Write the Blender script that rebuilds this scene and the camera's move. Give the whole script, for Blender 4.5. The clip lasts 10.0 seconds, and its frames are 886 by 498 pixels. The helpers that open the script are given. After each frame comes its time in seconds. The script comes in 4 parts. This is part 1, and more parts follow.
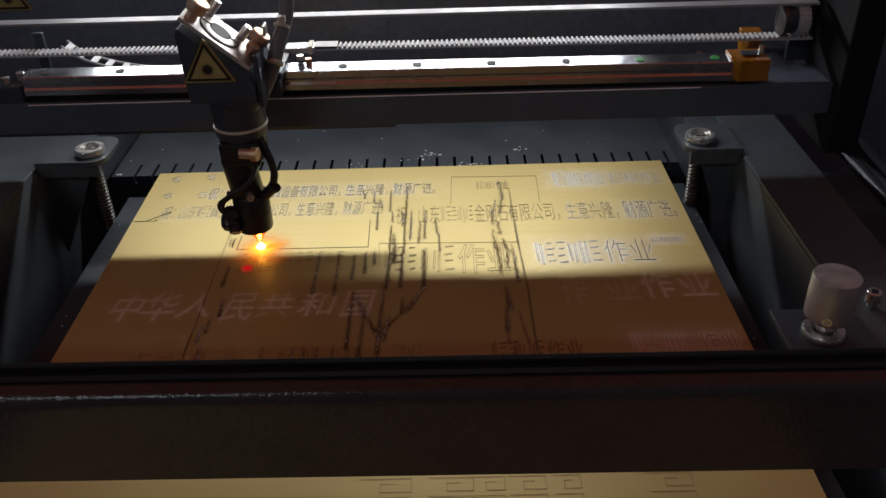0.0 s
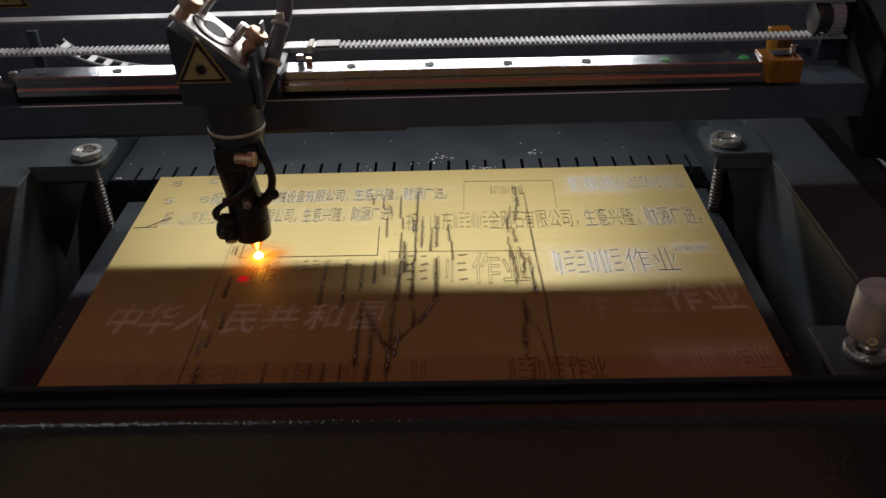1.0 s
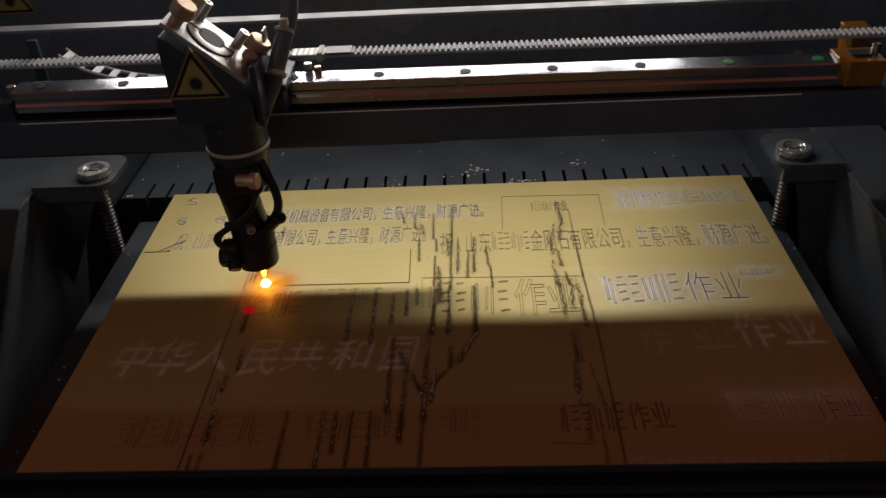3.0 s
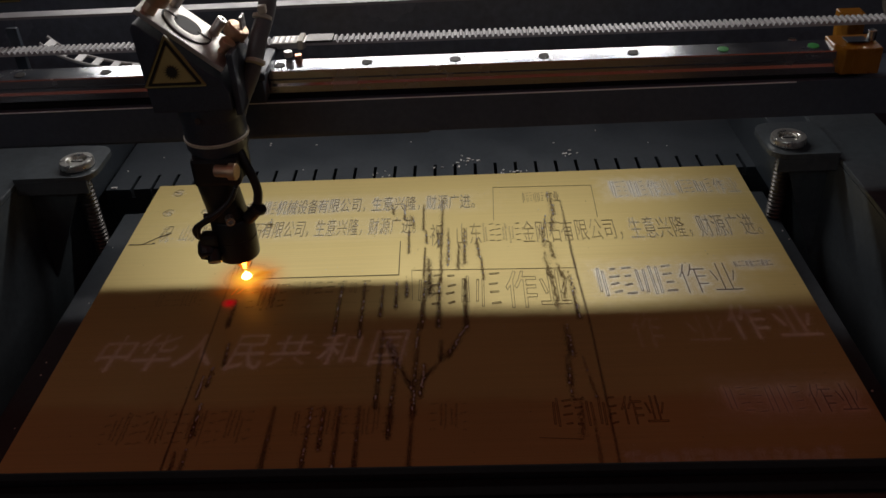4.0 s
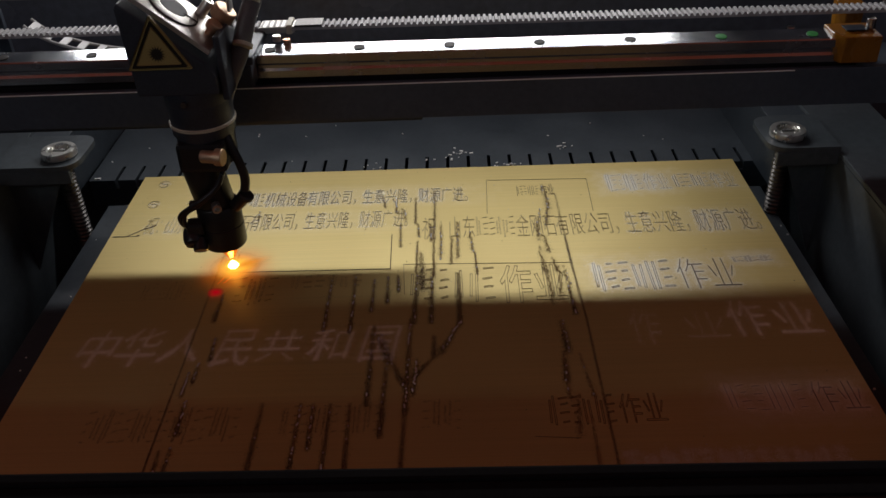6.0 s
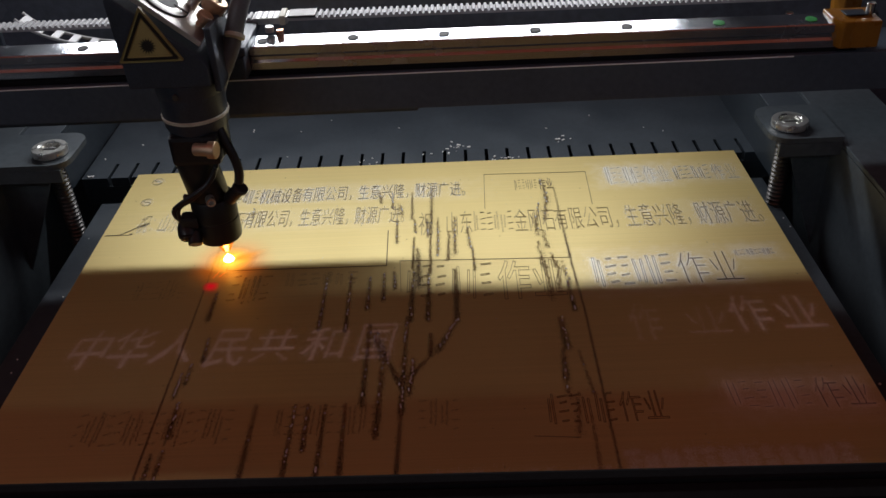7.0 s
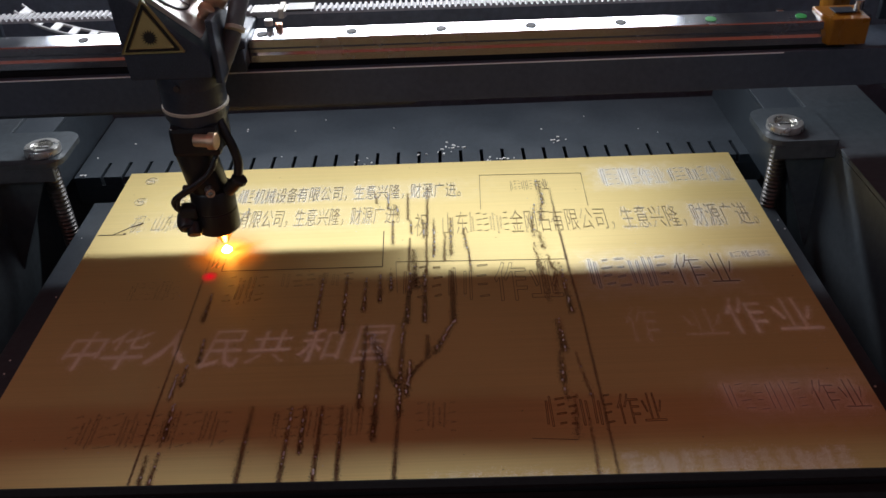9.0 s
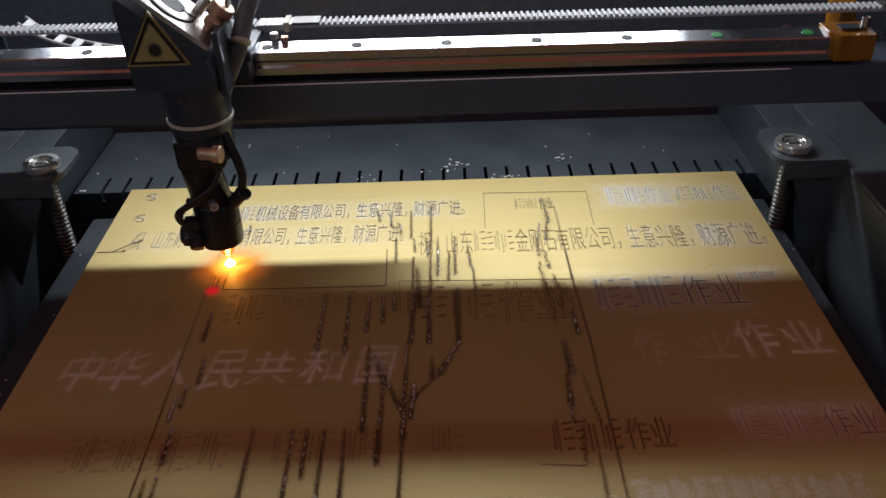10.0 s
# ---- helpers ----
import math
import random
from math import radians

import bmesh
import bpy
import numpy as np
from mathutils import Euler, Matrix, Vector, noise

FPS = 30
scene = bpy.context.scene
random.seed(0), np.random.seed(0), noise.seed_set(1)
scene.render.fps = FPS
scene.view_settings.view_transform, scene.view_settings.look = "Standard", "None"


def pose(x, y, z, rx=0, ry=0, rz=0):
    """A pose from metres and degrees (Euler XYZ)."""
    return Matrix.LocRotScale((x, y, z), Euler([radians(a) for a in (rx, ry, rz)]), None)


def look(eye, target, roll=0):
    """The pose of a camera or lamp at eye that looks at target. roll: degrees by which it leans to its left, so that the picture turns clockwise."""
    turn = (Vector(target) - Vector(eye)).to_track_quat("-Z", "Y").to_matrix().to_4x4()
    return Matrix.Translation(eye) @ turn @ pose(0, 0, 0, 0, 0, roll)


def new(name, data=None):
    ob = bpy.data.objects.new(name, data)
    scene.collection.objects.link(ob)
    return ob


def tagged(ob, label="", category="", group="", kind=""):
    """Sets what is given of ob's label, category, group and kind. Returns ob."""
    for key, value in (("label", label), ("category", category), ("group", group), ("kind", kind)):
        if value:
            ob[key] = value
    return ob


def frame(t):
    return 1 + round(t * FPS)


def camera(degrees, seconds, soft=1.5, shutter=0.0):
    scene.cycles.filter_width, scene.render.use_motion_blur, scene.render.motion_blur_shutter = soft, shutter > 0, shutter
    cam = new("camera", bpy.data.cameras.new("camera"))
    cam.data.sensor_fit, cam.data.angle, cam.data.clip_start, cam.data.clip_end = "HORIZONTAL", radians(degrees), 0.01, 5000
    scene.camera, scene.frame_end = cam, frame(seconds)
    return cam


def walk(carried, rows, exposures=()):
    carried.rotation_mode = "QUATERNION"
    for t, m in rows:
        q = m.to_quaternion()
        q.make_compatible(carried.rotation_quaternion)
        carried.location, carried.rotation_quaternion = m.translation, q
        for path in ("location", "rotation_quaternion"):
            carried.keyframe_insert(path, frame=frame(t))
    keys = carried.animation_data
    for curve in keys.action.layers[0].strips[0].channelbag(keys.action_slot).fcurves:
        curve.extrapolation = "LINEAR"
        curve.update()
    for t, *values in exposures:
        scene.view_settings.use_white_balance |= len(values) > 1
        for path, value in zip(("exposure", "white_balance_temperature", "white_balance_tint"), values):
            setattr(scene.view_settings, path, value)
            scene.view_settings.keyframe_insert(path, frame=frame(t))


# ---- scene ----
import collections

cam = camera(54.7, 10.0)
PATH = [
    (0, (0.035, -0.747, 0.381), (0.022, 0.939, -0.695), -1.7),
    (0.5, (0.029, -0.729, 0.372), (0.009, 0.959, -0.699), -1.6),
    (1, (0.029, -0.715, 0.368), (0.003, 0.972, -0.706), -1.8),
    (1.5, (0.026, -0.702, 0.361), (-0.011, 0.977, -0.726), -1.7),
    (2, (0.025, -0.684, 0.355), (-0.035, 0.975, -0.76), -3.0),
    (2.5, (0.018, -0.662, 0.355), (-0.066, 1.019, -0.724), -3.3),
    (4, (0.02, -0.64, 0.349), (-0.046, 1.027, -0.754), -3.2),
    (4.5, (0.018, -0.635, 0.344), (-0.033, 1.033, -0.758), -2.8),
    (5, (0.016, -0.632, 0.341), (-0.024, 1.039, -0.757), -2.5),
    (5.5, (0.015, -0.632, 0.341), (-0.021, 1.037, -0.762), -2.2),
    (7, (0.02, -0.62, 0.336), (-0.025, 1.033, -0.789), -3.1),
    (7.5, (0.018, -0.621, 0.337), (-0.016, 1.033, -0.787), -2.8),
    (8, (0.018, -0.622, 0.341), (-0.017, 1.034, -0.779), -3.0),
    (8.5, (0.017, -0.62, 0.338), (-0.003, 1.035, -0.785), -2.6),
    (9, (0.015, -0.618, 0.337), (-0.004, 1.033, -0.792), -2.4),
    (9.5, (0.016, -0.613, 0.337), (-0.001, 1.043, -0.783), -2.3),
    (10, (0.011, -0.609, 0.335), (-0.003, 1.06, -0.766), -2.0),
]
walk(cam, [(t, look(eye, target, roll)) for t, eye, target, roll in PATH],
     exposures=[(0, -0.22, 6800, 10), (0.5, -0.37, 6950, 10), (1, -0.42, 6950, 10), (1.5, -0.15, 6900, 10), (2, 0.13, 6750, 10),
                (2.5, -0.73, 7400, 12), (4, -1.04, 7300, 12), (4.5, -1.09, 7400, 12), (5, -1.09, 7500, 12), (5.5, -1.04, 7300, 12),
                (7, -0.32, 6600, 10), (7.5, -0.17, 6550, 10), (8, -0.32, 6550, 10), (8.5, -0.08, 6450, 10), (9, 0.23, 6400, 10),
                (9.5, 0.28, 6400, 10), (10, -0.01, 6400, 10)])

# ---------- settings of light and surface ----------
AMBIENT = 0.145
HALL_HIGH, HALL_LOW = (1.12, 0.26, 0.15), (1.08, 1.48, 1.98)
LAMP_POWER = 1.98
LAMP_AT = (-0.06, 0.158, 0.262)
LAMP_LEAN = 1.5
GOLD_A, GOLD_B, GOLD_METAL, GOLD_ROUGH = (0.48, 0.345, 0.115), (0.61, 0.455, 0.180), 0.36, 0.50
BLOCKER_L, BLOCKER_R, BLOCKER_STEP = 0.0738, 0.0915, -0.008
SPARK = 45.0
STRIP_GLOW = 14.0

# ---------- light ----------
world = bpy.data.worlds.new("World")
scene.world = world
world.use_nodes = True
# the dim hall: warm light from above, cool daylight from low down
wn, wl = world.node_tree.nodes, world.node_tree.links
where, height, fade, blend = wn.new("ShaderNodeTexCoord"), wn.new("ShaderNodeSeparateXYZ"), wn.new("ShaderNodeMapRange"), wn.new("ShaderNodeMix")
wl.new(where.outputs["Generated"], height.inputs[0])
wl.new(height.outputs["Z"], fade.inputs["Value"])
fade.inputs["From Min"].default_value, fade.inputs["From Max"].default_value = 0.15, 0.80
blend.data_type = "RGBA"
blend.inputs[6].default_value, blend.inputs[7].default_value = (*HALL_LOW, 1), (*HALL_HIGH, 1)
wl.new(fade.outputs[0], blend.inputs[0])
wl.new(blend.outputs[2], wn["Background"].inputs[0])
world.node_tree.nodes["Background"].inputs[1].default_value = AMBIENT

lamp = bpy.data.lights.new("lamp_bar_light", "AREA")
lamp.shape, lamp.size, lamp.size_y = "RECTANGLE", 0.58, 0.021
lamp.energy, lamp.color = LAMP_POWER, (0.95, 0.98, 1.04)
lamp_ob = new("lamp_bar_light", lamp)
lamp_ob.matrix_world = look(LAMP_AT, (LAMP_AT[0], LAMP_AT[1] - 0.42, LAMP_AT[2] - 0.03)) @ pose(0, 0, 0, 0, 0, LAMP_LEAN)


# ---------- materials ----------
def nodes(name):
    m = bpy.data.materials.new(name)
    m.use_nodes = True
    return m, m.node_tree.nodes, m.node_tree.links, m.node_tree.nodes["Principled BSDF"]


def surface(name, color, rough=0.5, metal=0.0, vary=0.25, scale=60.0, bump=0.0, bump_scale=900.0, gloss=0.5):
    """A painted, plastic or metal surface with stains at one scale and grain at another."""
    m, n, l, b = nodes(name)
    co = n.new("ShaderNodeTexCoord")
    big = n.new("ShaderNodeTexNoise")
    big.inputs["Scale"].default_value, big.inputs["Detail"].default_value = scale, 5
    small = n.new("ShaderNodeTexNoise")
    small.inputs["Scale"].default_value, small.inputs["Detail"].default_value = scale * 14, 3
    l.new(co.outputs["Object"], big.inputs["Vector"])
    l.new(co.outputs["Object"], small.inputs["Vector"])
    add = n.new("ShaderNodeMath")
    add.operation = "ADD"
    l.new(big.outputs["Fac"], add.inputs[0])
    l.new(small.outputs["Fac"], add.inputs[1])
    ramp = n.new("ShaderNodeMapRange")
    ramp.inputs["From Min"].default_value, ramp.inputs["From Max"].default_value = 0.6, 1.4
    ramp.inputs["To Min"].default_value, ramp.inputs["To Max"].default_value = 1 - vary, 1 + vary
    l.new(add.outputs[0], ramp.inputs["Value"])
    mul = n.new("ShaderNodeVectorMath")
    mul.operation = "SCALE"
    mul.inputs[0].default_value = color
    l.new(ramp.outputs[0], mul.inputs["Scale"])
    l.new(mul.outputs[0], b.inputs["Base Color"])
    rr = n.new("ShaderNodeMapRange")
    rr.inputs["From Min"].default_value, rr.inputs["From Max"].default_value = 0.3, 0.7
    rr.inputs["To Min"].default_value, rr.inputs["To Max"].default_value = max(0.04, rough - 0.08), min(1, rough + 0.08)
    l.new(big.outputs["Fac"], rr.inputs["Value"])
    l.new(rr.outputs[0], b.inputs["Roughness"])
    b.inputs["Metallic"].default_value = metal
    b.inputs["Specular IOR Level"].default_value = gloss
    if bump:
        g = n.new("ShaderNodeTexNoise")
        g.inputs["Scale"].default_value, g.inputs["Detail"].default_value = bump_scale, 2
        l.new(co.outputs["Object"], g.inputs["Vector"])
        bp = n.new("ShaderNodeBump")
        bp.inputs["Strength"].default_value, bp.inputs["Distance"].default_value = bump, 0.0006
        l.new(g.outputs["Fac"], bp.inputs["Height"])
        l.new(bp.outputs[0], b.inputs["Normal"])
    return m


def glow(name, color, strength):
    m, n, l, b = nodes(name)
    b.inputs["Base Color"].default_value = (*color, 1)
    b.inputs["Emission Color"].default_value = (*color, 1)
    b.inputs["Emission Strength"].default_value = strength
    return m


def spot_material(name, color, strength, radius, power):
    """Light that fades from the middle of a disc to its rim."""
    m, n, l, b = nodes(name)
    n.remove(b)
    out = n["Material Output"]
    co = n.new("ShaderNodeTexCoord")
    ln = n.new("ShaderNodeVectorMath")
    ln.operation = "LENGTH"
    l.new(co.outputs["Object"], ln.inputs[0])
    mr = n.new("ShaderNodeMapRange")
    mr.inputs["From Min"].default_value, mr.inputs["From Max"].default_value = 0, radius
    mr.inputs["To Min"].default_value, mr.inputs["To Max"].default_value = 1, 0
    l.new(ln.outputs["Value"], mr.inputs["Value"])
    pw = n.new("ShaderNodeMath")
    pw.operation = "POWER"
    pw.inputs[1].default_value = power
    l.new(mr.outputs[0], pw.inputs[0])
    em = n.new("ShaderNodeEmission")
    em.inputs[0].default_value, em.inputs[1].default_value = (*color, 1), strength
    tr = n.new("ShaderNodeBsdfTransparent")
    mx = n.new("ShaderNodeMixShader")
    l.new(pw.outputs[0], mx.inputs[0])
    l.new(tr.outputs[0], mx.inputs[1])
    l.new(em.outputs[0], mx.inputs[2])
    l.new(mx.outputs[0], out.inputs[0])
    return m


# powdery haze round some of the engravings: middle, half size, how strong
HAZE = [(0.153, -0.160, 0.056, 0.026, 0.22), (0.216, -0.143, 0.019, 0.010, 0.35), (0.159, -0.033, 0.031, 0.019, 0.42),
        (0.211, -0.033, 0.029, 0.017, 0.20), (0.207, -0.092, 0.030, 0.019, 0.15), (0.201, -0.279, 0.046, 0.021, 0.25),
        (-0.081, -0.043, 0.110, 0.017, 0.14), (-0.120, -0.078, 0.100, 0.018, 0.10)]


def gold_sheet():
    m, n, l, b = nodes("gold_sheet")
    co = n.new("ShaderNodeTexCoord")
    brush = n.new("ShaderNodeMapping")
    brush.inputs["Scale"].default_value = (6, 900, 1)
    l.new(co.outputs["Object"], brush.inputs[0])
    lines = n.new("ShaderNodeTexNoise")
    lines.inputs["Scale"].default_value, lines.inputs["Detail"].default_value = 1.0, 4
    l.new(brush.outputs[0], lines.inputs["Vector"])
    big = n.new("ShaderNodeTexNoise")
    big.inputs["Scale"].default_value, big.inputs["Detail"].default_value = 9, 6
    l.new(co.outputs["Object"], big.inputs["Vector"])
    mixc = n.new("ShaderNodeMix")
    mixc.data_type = "RGBA"
    mixc.inputs[6].default_value, mixc.inputs[7].default_value = (*GOLD_A, 1), (*GOLD_B, 1)
    l.new(big.outputs["Fac"], mixc.inputs[0])
    fine = n.new("ShaderNodeMapRange")
    fine.inputs["From Min"].default_value, fine.inputs["From Max"].default_value = 0.3, 0.7
    fine.inputs["To Min"].default_value, fine.inputs["To Max"].default_value = 0.89, 1.08
    l.new(lines.outputs["Fac"], fine.inputs["Value"])
    sc = n.new("ShaderNodeVectorMath")
    sc.operation = "SCALE"
    l.new(mixc.outputs[2], sc.inputs[0])
    l.new(fine.outputs[0], sc.inputs["Scale"])
    # haze
    ragged = n.new("ShaderNodeTexNoise")
    ragged.inputs["Scale"].default_value, ragged.inputs["Detail"].default_value = 130, 5
    l.new(co.outputs["Object"], ragged.inputs["Vector"])
    total = None
    for cx, cy, hx, hy, k in HAZE:
        sub = n.new("ShaderNodeVectorMath")
        sub.operation = "SUBTRACT"
        sub.inputs[1].default_value = (cx, cy, 0)
        l.new(co.outputs["Object"], sub.inputs[0])
        mu = n.new("ShaderNodeVectorMath")
        mu.operation = "MULTIPLY"
        mu.inputs[1].default_value = (1 / hx, 1 / hy, 0)
        l.new(sub.outputs[0], mu.inputs[0])
        ab = n.new("ShaderNodeVectorMath")
        ab.operation = "ABSOLUTE"
        l.new(mu.outputs[0], ab.inputs[0])
        sep = n.new("ShaderNodeSeparateXYZ")
        l.new(ab.outputs[0], sep.inputs[0])
        mxm = n.new("ShaderNodeMath")
        mxm.operation = "SMOOTH_MAX"
        mxm.inputs[2].default_value = 0.4
        l.new(sep.outputs[0], mxm.inputs[0])
        l.new(sep.outputs[1], mxm.inputs[1])
        ad = n.new("ShaderNodeMath")
        ad.operation = "MULTIPLY_ADD"
        ad.inputs[1].default_value = 0.8
        l.new(ragged.outputs["Fac"], ad.inputs[0])
        l.new(mxm.outputs[0], ad.inputs[2])
        mr = n.new("ShaderNodeMapRange")
        mr.interpolation_type = "SMOOTHSTEP"
        mr.inputs["From Min"].default_value, mr.inputs["From Max"].default_value = 0.75, 1.75
        mr.inputs["To Min"].default_value, mr.inputs["To Max"].default_value = k, 0
        l.new(ad.outputs[0], mr.inputs["Value"])
        if total is None:
            total = mr.outputs[0]
        else:
            mm = n.new("ShaderNodeMath")
            mm.operation = "MAXIMUM"
            l.new(total, mm.inputs[0])
            l.new(mr.outputs[0], mm.inputs[1])
            total = mm.outputs[0]
    hz = n.new("ShaderNodeMix")
    hz.data_type = "RGBA"
    hz.inputs[7].default_value = (0.95, 0.90, 0.72, 1)
    l.new(total, hz.inputs[0])
    l.new(sc.outputs[0], hz.inputs[6])
    l.new(hz.outputs[2], b.inputs["Base Color"])
    sheen = n.new("ShaderNodeMix")
    sheen.data_type = "RGBA"
    sheen.inputs[6].default_value, sheen.inputs[7].default_value = (0.95, 0.79, 0.34, 1), (0.97, 0.95, 0.88, 1)
    l.new(total, sheen.inputs[0])
    gold = n.new("ShaderNodeBsdfPrincipled")
    gold.inputs["Metallic"].default_value = 1.0
    l.new(sheen.outputs[2], gold.inputs["Base Color"])
    mix = n.new("ShaderNodeMixShader")
    mix.inputs[0].default_value = GOLD_METAL
    l.new(b.outputs[0], mix.inputs[1])
    l.new(gold.outputs[0], mix.inputs[2])
    l.new(mix.outputs[0], n["Material Output"].inputs[0])
    ro = n.new("ShaderNodeMapRange")
    ro.inputs["From Min"].default_value, ro.inputs["From Max"].default_value = 0.3, 0.7
    ro.inputs["To Min"].default_value, ro.inputs["To Max"].default_value = GOLD_ROUGH - 0.04, GOLD_ROUGH + 0.05
    l.new(big.outputs["Fac"], ro.inputs["Value"])
    l.new(ro.outputs[0], b.inputs["Roughness"])
    l.new(ro.outputs[0], gold.inputs["Roughness"])
    bp = n.new("ShaderNodeBump")
    bp.inputs["Strength"].default_value, bp.inputs["Distance"].default_value = 0.12, 0.0002
    l.new(lines.outputs["Fac"], bp.inputs["Height"])
    l.new(bp.outputs[0], b.inputs["Normal"])
    l.new(bp.outputs[0], gold.inputs["Normal"])
    return m


GOLD = gold_sheet()
COAT = surface("powder_coat_blue_grey", (0.045, 0.058, 0.071), 0.42, 0, 0.22, 18, 0.25, 1400)
COAT2 = surface("powder_coat_frame", (0.070, 0.085, 0.096), 0.40, 0, 0.3, 14, 0.25, 1200)
BLACK = surface("black_paint", (0.028, 0.036, 0.040), 0.13, 0, 0.3, 25, 0.25, 700)
MATTE = surface("matte_black", (0.014, 0.014, 0.016), 0.85, 0, 0.3, 25, gloss=0.12)
SEAL = surface("rubber_seal", (0.010, 0.010, 0.011), 0.9, 0, 0.3, 40, gloss=0.08)
FRONT = surface("front_beam_paint", (0.034, 0.033, 0.033), 0.15, 0, 0.3, 25, 0.55, 520)
BEAMC = surface("gantry_paint", (0.075, 0.097, 0.128), 0.36, 0, 0.2, 20, 0.2, 900)
ANOD = surface("black_anodised", (0.040, 0.052, 0.070), 0.42, 0.1, 0.3, 60, 0.1, 2500)
HOSE = surface("grey_hose", (0.14, 0.145, 0.15), 0.42, 0, 0.2, 80, 0.1, 1500)
# darker copy of ANOD, whose own colour is lifted to imitate haze
NOZZLE = surface("black_anodised_dark", (0.018, 0.018, 0.020), 0.34, 0.1, 0.3, 60, 0.1, 2500)
RUBBER = surface("black_rubber", (0.020, 0.021, 0.024), 0.34, 0, 0.3, 80, 0.2, 1500)
STEEL = surface("ground_steel", (0.62, 0.61, 0.58), 0.26, 1.0, 0.10, 60, 0.05, 2500)
DARKST = surface("oiled_steel", (0.14, 0.135, 0.13), 0.42, 1.0, 0.2, 60, 0.05, 2500)
RAILM = surface("rail_steel", (0.50, 0.52, 0.55), 0.22, 1.0, 0.12, 35, 0.03, 2500)
ALU = surface("satin_aluminium", (0.60, 0.58, 0.55), 0.42, 0.85, 0.12, 70, 0.1, 3000)
NICKEL = surface("nickel", (0.70, 0.69, 0.65), 0.30, 0.85, 0.12, 90, 0.05, 2500)
KNOBM = surface("worn_aluminium_knob", (0.46, 0.44, 0.42), 0.42, 0.65, 0.25, 110, 0.12, 1800)
BRASS = surface("brass", (0.70, 0.50, 0.33), 0.42, 0.75, 0.2, 120, 0.1, 3000)
COPPER = surface("copper", (0.86, 0.46, 0.30), 0.25, 1.0, 0.15, 150, 0.1, 2500)
BELT = surface("belt_polyurethane", (0.46, 0.46, 0.47), 0.5, 0, 0.15, 60)
BELTBACK = surface("belt_back", (0.30, 0.31, 0.33), 0.45, 0, 0.15, 60)
YELLOW = surface("amber_rubber", (0.29, 0.12, 0.010), 0.30, 0, 0.2, 60)
SIGN_Y = surface("sign_yellow", (0.42, 0.34, 0.13), 0.45, 0, 0.12, 90)
SIGN_K = surface("sign_black", (0.02, 0.018, 0.014), 0.5, 0, 0.2, 90)
TIE = surface("nylon_tie", (0.58, 0.55, 0.44), 0.45, 0, 0.15, 90)
# groove coloured bright gold, for the look of spark light on it
LIT_GROOVE = surface("spark_lit_groove", (0.72, 0.52, 0.22), 0.25, 0.9, 0.2, 220)
GREEN = surface("green_plug", (0.05, 0.34, 0.09), 0.4, 0, 0.2, 120)
# near-white, stands in for a reflection along the beam's edge
EDGE_SHINE = surface("edge_highlight", (0.90, 0.91, 0.93), 0.34, 0.0, 0.1, 60)
HOLE = surface("dark_hole", (0.03, 0.03, 0.03), 0.6, 0.3)
WHITEP = surface("white_nylon", (0.50, 0.50, 0.50), 0.4, 0, 0.15, 90)
WALLM = surface("inner_wall_paint", (0.15, 0.185, 0.23), 0.22, 0, 0.25, 9, 0.3, 900)
CUT = surface("scorched_groove", (0.060, 0.040, 0.022), 0.75, 0, 0.4, 220)
CUT_D = surface("brown_groove", (0.15, 0.105, 0.058), 0.7, 0, 0.4, 220)
CUT_L = surface("light_groove", (0.27, 0.20, 0.105), 0.65, 0, 0.4, 220)
BURN = surface("scorch_soot", (0.030, 0.018, 0.010), 0.75, 0, 0.3, 200)
RINGS = surface("browned_bubble", (0.34, 0.24, 0.11), 0.30, 0.3, 0.3, 300)
BURN_L = surface("light_scorch", (0.15, 0.10, 0.045), 0.7, 0, 0.3, 200)
# white that paints glints on the melted drops; dust specks share it
BEAD = surface("white_speck", (0.98, 0.96, 0.92), 0.18, 0.4, 0.3, 500)
CHALK = surface("chalky_residue", (0.97, 0.88, 0.68), 0.6, 0.12, 0.15, 120)
POWDER = surface("white_powder", (0.97, 0.94, 0.83), 0.48, 0.60, 0.08, 200)
FAINT = surface("faint_soot", (0.10, 0.062, 0.034), 0.75, 0, 0.3, 200)
CHIP = surface("white_chips", (0.85, 0.85, 0.83), 0.5, 0, 0.1, 300)
HALLM = surface("hall_plaster", (0.35, 0.34, 0.33), 0.8, 0, 0.15, 2)
CONCRETE = surface("concrete", (0.20, 0.19, 0.18), 0.8, 0, 0.25, 3)


# ---------- mesh helpers ----------
def part(name, bm, material, parent=None, label="", smooth=False):
    me = bpy.data.meshes.new(name)
    bmesh.ops.recalc_face_normals(bm, faces=bm.faces)
    bm.to_mesh(me)
    bm.free()
    me.materials.append(material)
    if smooth:
        for p in me.polygons:
            p.use_smooth = True
        me.set_sharp_from_angle(angle=radians(38))
    ob = new(name, me)
    if parent:
        ob.parent = parent
    if label:
        ob["label"] = label
    return ob


def thing(name, label, category, at=(0, 0, 0), group="", kind=""):
    ob = new(name)
    ob.empty_display_size = 0.02
    ob.location = at
    return tagged(ob, label, category, group, kind)


def bevel(bm, w, seg=2, geom=None):
    if w:
        bmesh.ops.bevel(bm, geom=geom or list(bm.edges), offset=w, segments=seg, affect="EDGES", profile=0.6)


